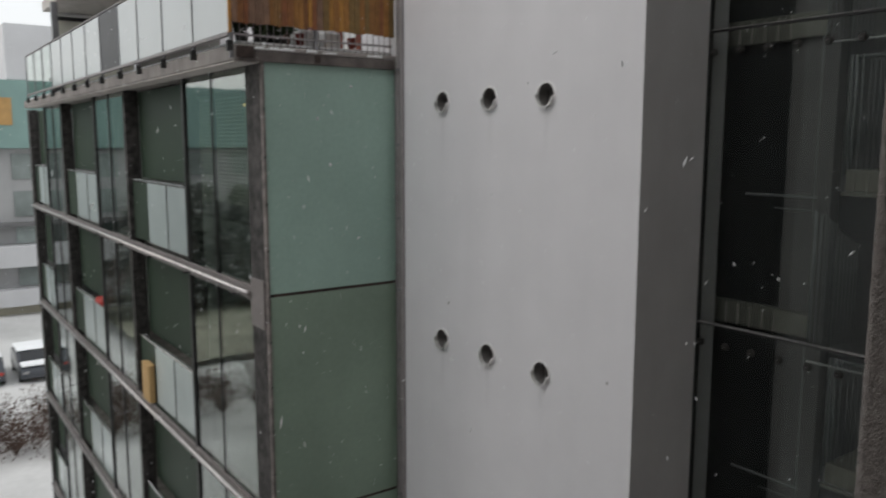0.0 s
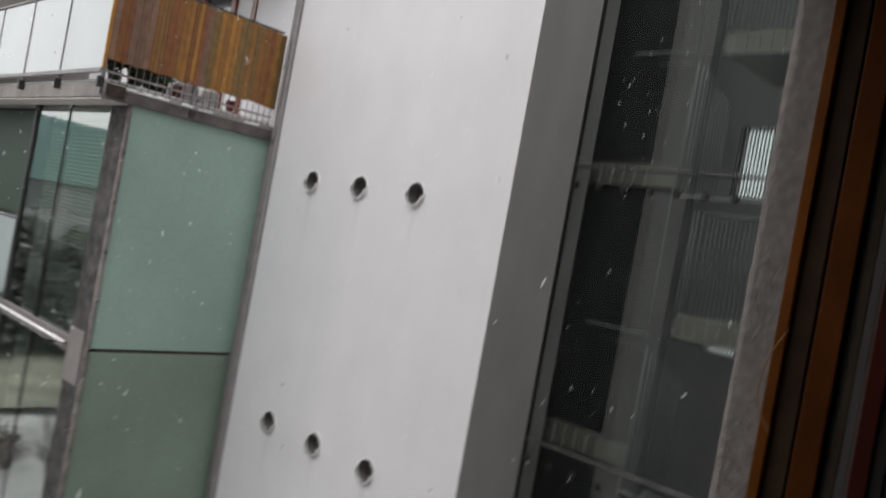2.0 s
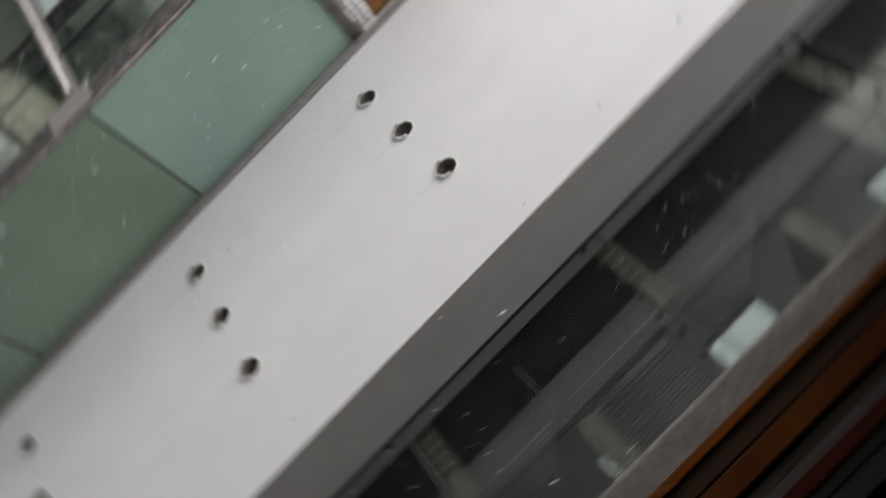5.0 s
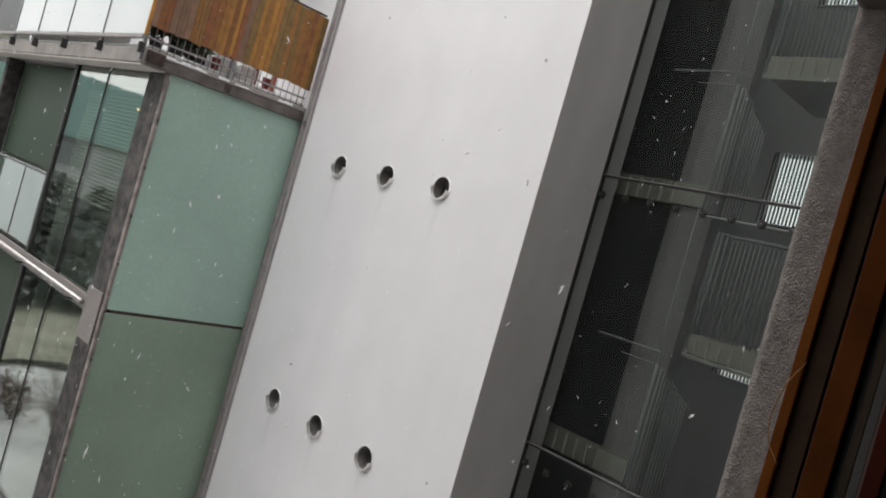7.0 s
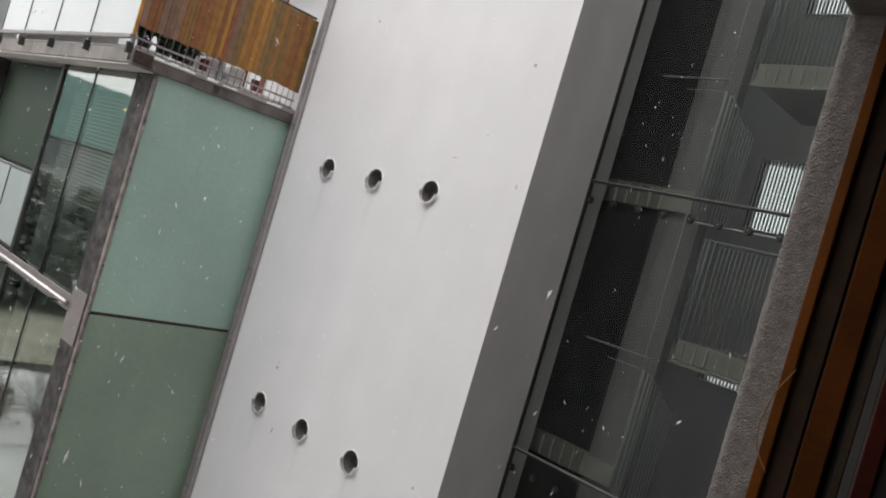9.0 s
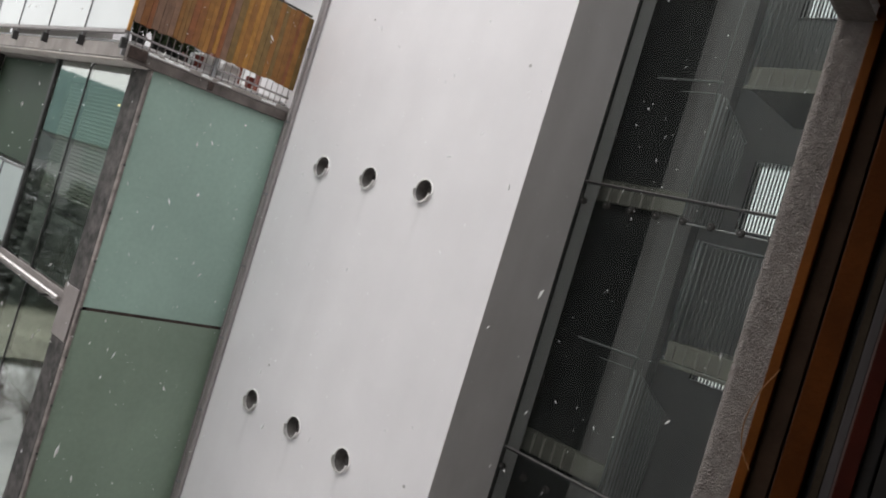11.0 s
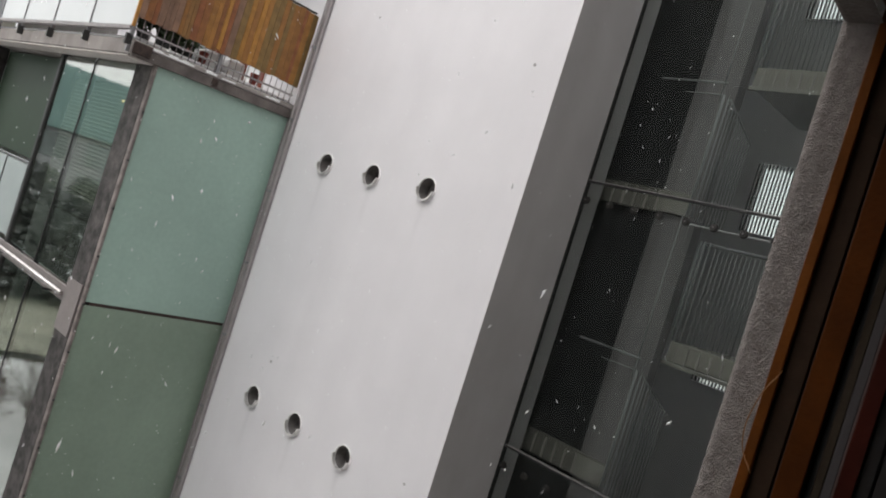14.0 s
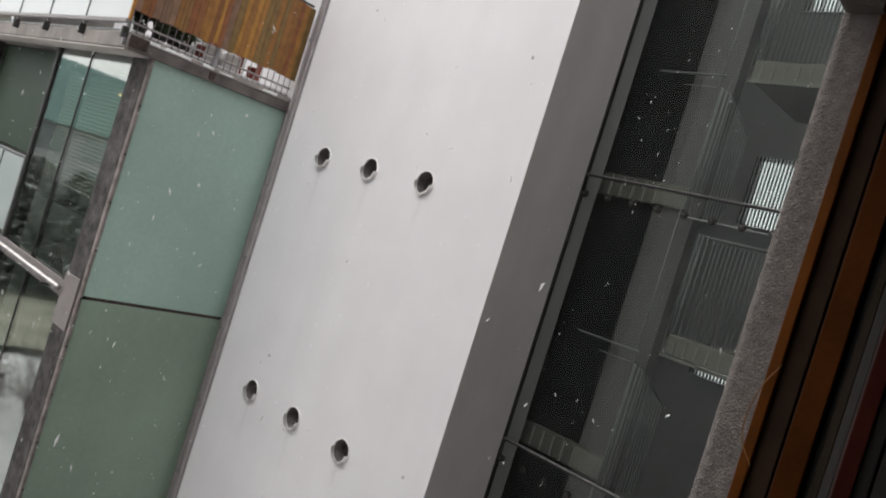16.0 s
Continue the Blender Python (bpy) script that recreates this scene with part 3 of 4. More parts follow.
for z in FL:
    tube("steel_tube", (-9.14, YL - 0.1, z - 0.02), (-25.9, YL - 0.1, z - 0.02), 0.031, M_TUBE, block, 16, "polished steel tube along the floor line")
    box("channel", -25.9, -9.19, YL - 0.032, YL - 0.004, z - 0.13, z + 0.055, M_PLATE, block, 0.006)
    for k in range(9):
        box("bracket", -9.6 - k * 2.0, -9.56 - k * 2.0, YL - 0.15, YL - 0.033, z - 0.1, z - 0.078, M_DARKSTEEL, block, 0)
    box("column_plate", -9.17, XG - 0.07, YL - 0.05, YL - 0.032, z - 0.43, z + 0.18, M_PLATE, block, 0.004, "pale steel plate at the column joint")
structure(box("wall_loggia_back", -26.0, XT0 - 0.04, YW + 0.003, YW + 0.3, 0, SLABB - 0.004, M_STAIRWALL, None, 0), "grey inner wall behind the loggias", "wall")
structure(box("wall_block_end", -26.3, -26.0, YL + 0.225, YW + 0.3, 0, SLABB - 0.004, M_FARWHITE, None, 0), "pale end wall of the glazed block", "wall")

# terrace slab, upper wall, balconies above
terr = structure(box("terrace_slab", -24.4, XG + 0.02, 3.36, YW - 0.005, SLABB + 0.004, SLABT, M_CONCRETE, None, 0.012), "stained concrete terrace slab edge", "slab")
structure(box("edge_beam", XG + 0.024, XG + 0.05, 3.38, YW - 0.06, SLABB - 0.005, SLABT - 0.065, M_BEAM, None, 0.006), "dark weathered steel edge beam", "beam")
structure(box("trim_ledge", XG + 0.022, XG + 0.055, 3.37, YW - 0.06, SLABT - 0.062, SLABT - 0.045, M_PLATE, None, 0.003), "pale metal ledge over the edge beam", "ledge")
for yy in (4.35,):
    structure(box("trim_cleat", XG + 0.051, XG + 0.07, yy, yy + 0.07, SLABB + 0.02, SLABT - 0.07, M_RUST, None, 0.003), "dark steel cleat on the edge beam", "cleat")
structure(box("trim_corner_bracket", XG + 0.051, XG + 0.075, 3.37, 3.58, SLABB + 0.03, SLABT - 0.02, M_RUST, None, 0.006), "dark rusty bracket at the slab corner", "bracket")
ux0, ux1, uz = -12.1, -9.6, ZC + 3.5
for name, xa, xb, za in (("wall_terrace_1", -15.05, ux0, SLABB), ("wall_terrace_2", ux1, XT0 - 0.04, SLABB), ("wall_terrace_3", ux0, ux1, uz)):
    structure(box(name, xa, xb, YW, YW + 0.3, za, TOP, M_PLASTER, None, 0), "pale plastered wall over the terrace", "wall")
# the wall left of x -15.05 is plain dark grey
structure(box("wall_terrace_4", -21.4, -15.052, YW + 0.06, YW + 0.3, SLABB, TOP, M_WALLDARK, None, 0), "dark grey wall over the terrace", "wall")
for z in (ZC + 3.9, ZC + 6.8):
    for xa, xb in ((-11.4, XT0 - 0.05), (-15.4, -12.86)):
        structure(box("balcony_slab", xa, xb, 3.5, YW - 0.003, z, z + 0.22, M_CONCRETE, None, 0.012), "grey concrete balcony slab overhead", "slab")
for z in (ZC + 3.12, ZC + 6.02):
    low = structure(box("balcony_slab", -21.5, -15.45, 3.5, YW - 0.003, z, z + 0.24, M_SOFFIT, None, 0.012), "wide grey balcony slab over the terrace", "slab")
    box("end_capping", -15.448, -15.4, 3.5, YW - 0.003, z - 0.03, z + 0.15, M_WHITE, low, 0.006, "pale end capping")
    for k in range(2):
        box("capping_clip", -15.399, -15.38, 4.1 + k * 0.7, 4.18 + k * 0.7, z - 0.02, z + 0.13, M_DARKSTEEL, low, 0.004)
structure(box("roof_block", -21.7, XT1, YW - 0.2, YB, TOP + 0.006, TOP + 0.2, M_CONCRETE, None, 0.02), "flat roof slab", "roof")
structure(box("beam_soffit", -21.45, -21.3, 3.75, YW - 0.003, ZC + 2.93, ZC + 3.02, M_DARKSTEEL, None, 0.01), "dark beam under the balcony slab", "beam")
structure(box("trim_ledge_light", -21.34, -21.2, 3.8, 5.0, ZC + 3.022, ZC + 3.1, M_WHITE, None, 0.012), "white ledge under the balcony slab", "ledge")
structure(box("wall_partition", -21.4, -21.3, 3.74, YW - 0.003, SLABT + 0.002, ZC + 2.927, M_PARTITION, None, 0.005), "cream partition wall at the terrace end", "wall")
for k in range(5):
    box("soffit_board", -24.3, XG - 0.03, 3.375 + k * 0.06, 3.427 + k * 0.06, SLABB - 0.014, SLABB + 0.003, M_SOFFIT, terr, 0.002)
# terrace door of red-brown wood
door = thing("terrace_door", ((ux0 + ux1) / 2, YW, SLABT), "red-brown wooden terrace door with two panes", "door")
stiles = (ux0, -11.2, -10.28, ux1 - 0.12)
for a in stiles:
    box("stile", a, a + 0.12, YW - 0.02, YW + 0.06, SLABT + 0.02, uz, M_REDWOOD, door)
for i, (a, b) in enumerate(zip(stiles, stiles[1:])):
    box("head_rail", a + 0.121, b - 0.001, YW - 0.02, YW + 0.06, uz - 0.13, uz, M_REDWOOD, door)
    drop = (0.1, 0.55, 0.34)[i]
    box("glass_pane", a + 0.121, b - 0.001, YW + 0.03, YW + 0.04, SLABT + 0.1 if i == 0 else uz - 0.13 - drop, uz - 0.131, M_CARGLASS, door, 0, "dark glass pane")
    if i:
        box("curtain_panel", a + 0.121, b - 0.001, YW + 0.02, YW + 0.04, SLABT + 0.1, uz - 0.135 - drop, M_WHITE, door, 0, "white curtain behind the pane")

# ---- terrace railing with milk glass, and the reed screen ----
RY, RZ0, RZ1 = 3.33, ZC + 1.2, ZC + 2.2
rail = thing("terrace_railing", (-12, RY, SLABT), "railing with white frosted glass panels and steel posts", "railing")
px = [-8.69, -9.96, -11.24, -12.5, -13.64]
px += [-14.95 - 1.2 * k for k in range(8)]
for i in range(len(px) - 1):
    if i == 4:
        box("dark_panel", px[i + 1] + 0.02, px[i] - 0.02, RY, RY + 0.03, RZ0 + 0.04, RZ1 - 0.004, M_CLADDARK, rail, 0.004, "dark grey panel between the glass panels")
        continue
    box("glass_panel", px[i + 1] + 0.014, px[i] - 0.014, RY, RY + 0.014, RZ0 + 0.04, RZ1 - 0.02, M_MILK if px[i + 1] > -19.8 else M_PANE, rail, 0.003)
for x in px:
    box("post", x - 0.012, x + 0.012, RY - 0.012, RY + 0.03, RZ0 - 0.15, RZ1, M_ZINC, rail, 0.003)
    box("bracket", x - 0.022, x + 0.022, RY - 0.045, RY + 0.03, SLABB + 0.1, SLABT + 0.04, M_DARKSTEEL, rail, 0.006)
box("dark_panel", -20.3, -19.62, RY + 0.032, RY + 0.06, RZ0 - 0.08, RZ1 - 0.004, M_CLADDARK, rail, 0.004, "dark grey panel between the glass panels")
box("tall_post", -19.9, -19.76, RY + 0.07, RY + 0.2, SLABT + 0.001, ZC + 3.115, M_ZINC, rail, 0.008, "slim grey post up to the balcony slab")
box("bottom_rail", px[-1], px[0], RY - 0.03, RY + 0.02, RZ0 - 0.015, RZ0 + 0.03, M_STRIP, rail, 0.006)
box("top_rail", px[-1], px[0], RY - 0.012, RY + 0.025, RZ1, RZ1 + 0.025, M_STRIP, rail, 0.004)
side = thing("side_railing", (XG, 4.4, SLABT), "thin steel bar railing on the terrace end", "railing")
for j in range(26):
    tube("bar", (XG - 0.01, 3.36 + j * 0.0835, SLABT), (XG - 0.01, 3.36 + j * 0.0835, RZ1), 0.006, M_STRIP, side, 6)
box("bottom_rail", XG - 0.025, XG + 0.005, 3.36, YW - 0.07, SLABT + 0.1, SLABT + 0.122, M_STRIP, side, 0.004)
for y in (3.34, 4.4):
    box("post", XG - 0.03, XG + 0.012, y - 0.02, y + 0.02, SLABT - 0.15, RZ1, M_ZINC, side, 0.004)
screen = thing("reed_screen", (XG + 0.02, 4.4, RZ0), "striped ochre and brown wooden privacy screen on the railing", "screen")
COLS = [(0.31, 0.14, 0.03), (0.24, 0.095, 0.028), (0.27, 0.12, 0.028), (0.2, 0.1, 0.03), (0.35, 0.165, 0.03), (0.22, 0.078, 0.028), (0.19, 0.115, 0.036), (0.2, 0.115, 0.075)]
WM = [surface("stained_slat_" + w, c, 0.55, var=0.2, scale=12, bump=0.15, grain=90, streak=0.1, island=0.15) for w, c in zip(("amber", "brown", "tan", "olive", "honey", "russet", "moss", "mauve"), COLS)]
rnd = random.Random(5)
box("edge_board", XG + 0.012, XG + 0.045, 3.3, 3.334, ZC + 1.22, ZC + 2.27, WM[4], screen, 0.004, "amber edge board")
y = 3.335
shade = WM[0]
while y < 5.43:
    w = rnd.uniform(0.045, 0.085)
    if rnd.random() < 0.8:
        shade = rnd.choice([m for m in WM if m is not shade])
    z0 = ZC + 1.33 + rnd.uniform(-0.012, 0.012) + (0.03 if rnd.random() < 0.1 else 0)
    box("slat", XG + 0.014, XG + 0.04 + rnd.uniform(0, 0.01), y, y + w - 0.002, z0, ZC + 2.27 + rnd.uniform(-0.01, 0.01), shade, screen, 0.004)
    y += w
box("top_batten", XG + 0.005, XG + 0.04, 3.33, 5.44, ZC + 2.275, ZC + 2.3, M_DARKSTEEL, screen, 0.004)

# snow and pots on the terrace
gs = random.Random(31)
bm = bmesh.new()
y = 3.6
while y < 5.2:
    w = gs.uniform(0.05, 0.16)
    if gs.random() < 0.75:
        bx(bm, XG + 0.024, XG + 0.05 + gs.uniform(-0.006, 0.004), y, y + w, SLABT - 0.0445, SLABT - 0.045 + gs.uniform(0.012, 0.035), 0.005)
    y += w
tagged(part("ledge_snow", bm, M_SNOW), "patches of snow lying on the beam ledge", "snow", "", "stuff")
tagged(part("terrace_snow", bx(bmesh.new(), -24.3, XG - 0.05, 3.42, YW - 0.02, SLABT + 0.004, SLABT + 0.05, 0.02), M_SNOW), "thin snow layer lying on the terrace", "snow", "", "stuff")


def leaves(name, c, r, n, material, seed, parent, flat=0.7, size=0.09):
    g = random.Random(seed)
    bm = bmesh.new()
    for _ in range(n):
        d = Vector((g.gauss(0, 1), g.gauss(0, 1), g.gauss(0, flat))).normalized() * r * g.uniform(0.25, 1)
        s = size * g.uniform(0.6, 1.3)
        m = Matrix.Translation(Vector(c) + d) @ Euler((g.uniform(0, 6), g.uniform(0, 6), g.uniform(0, 6))).to_matrix().to_4x4()
        vs = [bm.verts.new(m @ Vector(p)) for p in ((-s, 0, 0), (0, -s * 0.3, 0.01), (s, 0, 0), (0, s * 0.3, 0.01))]
        bm.faces.new(vs)
    return part(name, bm, material, parent)


def pot_plant(x, y, z, h, r, seed, label):
    p = thing("pot_plant", (x, y, z), label, "plant", "potted plants")
    bm = bmesh.new()
    cy(bm, (x, y, z), (x, y, z + h * 0.35), r * 0.45, 14, r * 0.6)
    part("pot", bm, M_DARKSTEEL, p)
    leaves("leaves", (x, y, z + h * 0.7), r, 60, M_LEAF, seed, p)


for i, (yy, hh) in enumerate(((3.6, 0.35), (3.85, 0.3), (4.1, 0.3))):
    pot_plant(XG - 0.35, yy, SLABT + 0.05, hh, 0.14, i, "dark potted plant on the snowy terrace")
palm = thing("pot_plant", (-9.25, 4.0, SLABT + 0.05), "tall spiky dark potted plant behind the screen", "plant", "potted plants")
part("pot", cy(bmesh.new(), (-9.25, 4.0, SLABT + 0.05), (-9.25, 4.0, SLABT + 0.4), 0.14, 14, 0.18), M_DARKSTEEL, palm)
part("stem", cy(bmesh.new(), (-9.25, 4.0, SLABT + 0.36), (-9.25, 4.0, ZC + 2.28), 0.022, 8, 0.016), M_BARK, palm)
gp = random.Random(4)
for k in range(18):
    a = k * 2.4
    d = Vector((math.cos(a), math.sin(a), gp.uniform(0.0, 1.1))).normalized() * gp.uniform(0.24, 0.36)
    o = Vector((-9.25, 4.0, ZC + 2.27))
    bm = bmesh.new()
    w = Vector((-d.y, d.x, 0)).normalized() * 0.014
    vs = [bm.verts.new(c) for c in (o - w, o + w, o + d * 0.55 + w * 1.2 + Vector((0, 0, 0.03)), o + d, o + d * 0.55 - w * 1.2 + Vector((0, 0, 0.03)))]
    bm.faces.new(vs)
    part("leaf", bm, M_LEAF, palm)
for yy in (4.45, 4.75):
    box_ = thing("planter_box", (XG - 0.4, yy, SLABT + 0.05), "white planter box on the snowy terrace", "planter", "planters")
    box("trough", XG - 0.6, XG - 0.25, yy - 0.12, yy + 0.12, SLABT + 0.05, SLABT + 0.26, M_WHITE, box_, 0.02)
    box("soil", XG - 0.58, XG - 0.27, yy - 0.1, yy + 0.1, SLABT + 0.255, SLABT + 0.268, M_SNOW, box_, 0)
rp = thing("clay_pot", (XG - 0.2, 4.28, SLABT + 0.05), "small red clay pot on the snowy terrace", "pot")
part("pot", cy(bmesh.new(), (XG - 0.2, 4.28, SLABT + 0.05), (XG - 0.2, 4.28, SLABT + 0.2), 0.04, 14, 0.055), M_CLAY, rp)
rp2 = copy_thing(rp, Matrix.Translation((XG - 0.18, 4.98, SLABT + 0.05)))
pot_plant(-11.9, YL + 0.35, JOINT - STOREY, 1.5, 0.3, 21, "dark green plant behind the loggia rail")
cb = thing("storage_box", (-14.2, YL - 0.1, JOINT - STOREY + 0.1), "tan board box standing at the loggia edge", "box")
box("carton", -14.45, -14.0, YL - 0.09, YL + 0.02, JOINT - STOREY + 0.08, JOINT - STOREY + 0.75, M_CARD, cb, 0.01)
box("lid", -14.46, -13.99, YL - 0.095, YL + 0.025, JOINT - STOREY + 0.755, JOINT - STOREY + 0.78, M_CARD, cb, 0.004)
cl = thing("red_cushion", (-17.9, YL - 0.03, JOINT - STOREY + 1.2), "red cushion on the loggia rail", "cushion")
part("cover", bx(bmesh.new(), -18.3, -17.7, YL - 0.06, YL + 0.18, JOINT - STOREY + 1.195, JOINT - STOREY + 1.35, 0.05), M_RED, cl)

# blind and lamp behind the corner glazing
bl = thing("venetian_blind", (-10.4, YL + 0.16, SLABB - 0.1), "half-open pale venetian blind behind the corner glazing", "blind")
bm = bx(bmesh.new(), -1.12, 1.12, -0.016, 0.016, -0.0015, 0.0015)
for v in bm.verts:
    v.co.z += v.co.y * 0.7
SLAT = bpy.data.meshes.new("slat")
bm.to_mesh(SLAT), bm.free(), SLAT.materials.append(M_BLIND)
for k in range(29):
    part("slat", SLAT, None, bl, "", (-10.36, YL + 0.16, SLABB - 0.34 - k * 0.05))
box("head_box", -11.5, -9.2, YL + 0.13, YL + 0.19, SLABB - 0.26, SLABB - 0.2, M_ALU, bl)
lr = thing("loggia_rail", (-10.4, YL + 0.14, JOINT), "thin vertical bar rail behind the corner glazing", "railing")
for k in range(26):
    tube("bar", (-11.4 + k * 0.084, YL + 0.14, JOINT), (-11.4 + k * 0.084, YL + 0.14, JOINT + 0.78), 0.008, M_WHITE, lr, 6)
box("top_rail", -11.44, -9.2, YL + 0.125, YL + 0.155, JOINT + 0.78, JOINT + 0.8, M_ALU, lr, 0.004)
lamp = thing("wall_lamp", (-9.5, YL + 0.1, ZC + 0.465), "small warm lamp glowing behind the glass", "lamp")
bm = bmesh.new()
bmesh.ops.create_icosphere(bm, subdivisions=2, radius=0.016, matrix=Matrix.Translation((-9.5, YL + 0.08, ZC + 0.465)))
part("bulb", bm, glow("warm_bulb", (1.0, 0.6, 0.25), 3.0), lamp)
box("base", -9.53, -9.47, YL + 0.112, YL + 0.13, ZC + 0.435, ZC + 0.495, M_ALU, lamp)

# ---- own building: wall, window and dark room ----
before_own = set(scene.objects)
WY0, WZ0 = -1.0, ZC - 0.95
XI = -0.262
bm = bmesh.new()
bx(bm, XO, XI, YR + 0.048, YG - 0.001, 0, TOP)
bx(bm, XO, XI, -30, WY0, 0, TOP)
bx(bm, XO, XI, WY0, YR + 0.048, ZH + 0.048, TOP)
bx(bm, XO, XI, WY0, YR + 0.048, 0, WZ0)
structure(part("wall_own", bm, M_OWNWALL), "rough grey rendered outer wall with a window opening", "wall")


grit = random.Random(3)


def rough_strip(name, start, along, n, height):
    """Coarse stucco return with a rounded, uneven outer edge."""
    bm = bmesh.new()
    prof = [(XO - 0.004, 0.05), (XO - 0.004, 0.02), (XO - 0.003, 0.012), (XO, 0.006), (XO + 0.005, 0.002), (XO + 0.01, 0.0)]
    prof += [(XO + 0.01 + 0.0015 * k, 0.0) for k in range(1, 34)]
    rows = []
    for i in range(n + 1):
        d = height * i / n
        row = []
        for x, off in prof:
            p = start + along * d
            q = Vector((x, p.y, p.z)) + (Vector((0, off, 0)) if along.z else Vector((0, 0, off)))
            lump = noise.noise(q * 240)
            k = noise.noise(q * 60) * 0.0005 + noise.noise(q * 290) * 0.0003 + grit.gauss(0, 0.00012)
            k += max(-0.0007, min(0.0012, lump * 0.0012)) - max(0.0, noise.noise(q * 260 + Vector((7, 3, 1))) - 0.15) * 0.0034
            q += (Vector((-0.5, -1, 0)) if along.z else Vector((-0.5, 0, -1))) * k * (1.0 if along.z else 0.35)
            row.append(bm.verts.new(q))
        rows.append(row)
    for i in range(n):
        for j in range(len(prof) - 1):
            bm.faces.new((rows[i][j], rows[i + 1][j], rows[i + 1][j + 1], rows[i][j + 1]))
    return part(name, bm, M_STUCCO if along.z else M_HEADSHADE, smooth=True)


structure(rough_strip("trim_reveal_jamb", Vector((0, YR, WZ0)), Vector((0, 0, 1)), 900, ZH - WZ0 + 0.01), "coarse grey stucco window reveal", "reveal")
structure(rough_strip("trim_reveal_head", Vector((0, WY0, ZH)), Vector((0, 1, 0)), 500, YR - WY0 + 0.01), "coarse stucco window head toned dark for its shade", "reveal")

win = thing("window_1", (-0.35, 0.1, WZ0), "open brown wooden window with seals and metal strips", "window", "", "structure")
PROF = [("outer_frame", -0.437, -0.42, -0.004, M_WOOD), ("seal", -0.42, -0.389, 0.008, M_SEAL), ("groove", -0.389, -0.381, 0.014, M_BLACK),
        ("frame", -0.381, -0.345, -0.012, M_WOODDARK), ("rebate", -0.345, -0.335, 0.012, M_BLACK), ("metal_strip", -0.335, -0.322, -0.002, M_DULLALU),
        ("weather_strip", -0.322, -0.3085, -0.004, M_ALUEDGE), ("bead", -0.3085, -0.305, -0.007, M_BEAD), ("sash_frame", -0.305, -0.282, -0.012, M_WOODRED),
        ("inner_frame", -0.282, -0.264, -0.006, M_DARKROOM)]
for nm, a, b, off, m in PROF:
    box(nm, a + 0.0003, b - 0.0003, YR + off, YR + 0.05, WZ0, ZH + off + 0.027, m, win, 0.0015)
    box(nm, a + 0.0003, b - 0.0003, WY0, YR + 0.05, ZH + off + 0.028, ZH + 0.07, m, win, 0.0015)
    box(nm, a + 0.0003, b - 0.0003, WY0 - 0.05, WY0 - off, WZ0, ZH + off, m, win, 0.0015)
    box(nm, a + 0.0003, b - 0.0003, WY0, YR, WZ0 - 0.05, WZ0 - off, m, win, 0.0015)
box("sill", XO - 0.06, -0.438, WY0, YR - 0.01, WZ0 - 0.03, WZ0 + 0.0, M_ZINC, win, 0.004, "zinc outer sill")
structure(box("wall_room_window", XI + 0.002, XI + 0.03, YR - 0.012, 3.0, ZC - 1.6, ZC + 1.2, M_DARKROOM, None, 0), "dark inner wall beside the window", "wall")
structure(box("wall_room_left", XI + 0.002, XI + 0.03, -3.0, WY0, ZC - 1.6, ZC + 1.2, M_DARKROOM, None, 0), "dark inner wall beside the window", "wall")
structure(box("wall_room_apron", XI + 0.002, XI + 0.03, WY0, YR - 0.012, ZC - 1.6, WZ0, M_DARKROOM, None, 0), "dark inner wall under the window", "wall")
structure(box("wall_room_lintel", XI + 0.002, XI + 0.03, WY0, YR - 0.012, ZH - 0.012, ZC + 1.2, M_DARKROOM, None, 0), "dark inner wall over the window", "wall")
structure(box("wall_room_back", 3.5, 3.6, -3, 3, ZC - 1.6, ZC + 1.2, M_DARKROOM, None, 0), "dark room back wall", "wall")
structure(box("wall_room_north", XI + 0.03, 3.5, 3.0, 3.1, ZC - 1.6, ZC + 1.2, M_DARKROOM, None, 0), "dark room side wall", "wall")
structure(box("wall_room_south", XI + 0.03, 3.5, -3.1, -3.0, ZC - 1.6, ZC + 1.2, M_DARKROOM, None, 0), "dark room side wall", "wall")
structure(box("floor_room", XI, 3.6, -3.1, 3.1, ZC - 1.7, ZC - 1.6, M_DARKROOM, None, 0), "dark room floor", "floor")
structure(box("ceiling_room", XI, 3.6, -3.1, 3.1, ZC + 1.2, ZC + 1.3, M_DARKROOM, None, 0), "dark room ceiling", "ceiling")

structure(box("wall_own_back", 9.0, 9.3, -30, YG, 0, TOP, M_OWNWALL, None, 0), "rendered back wall of the own building", "wall")
structure(box("wall_own_end", XI, 9.0, -30, -29.7, 0, TOP, M_OWNWALL, None, 0), "rendered end wall of the own building", "wall")
structure(box("roof_own", XO - 0.2, 9.4, -30.2, YG - 0.01, TOP + 0.004, TOP + 0.25, M_CONCRETE, None, 0), "flat roof of the own building", "roof")

# loose curl of sealing strip on the frame
cu = bpy.data.curves.new("peeling_strip", "CURVE")
cu.dimensions, cu.bevel_depth, cu.bevel_resolution = "3D", 0.0009, 2
sp = cu.splines.new("BEZIER")
sp.bezier_points.add(3)
for bp_, c in zip(sp.bezier_points, ((-0.418, YR - 0.006, ZC - 0.03), (-0.436, YR - 0.012, ZC - 0.075), (-0.4385, YR - 0.014, ZC - 0.152), (-0.416, YR - 0.012, ZC - 0.188))):
    bp_.co = c
    bp_.handle_left_type = bp_.handle_right_type = "AUTO"
strip = new("peeling_strip", cu)
cu.materials.append(surface("tan_fibre", (0.3, 0.14, 0.05), 0.6))
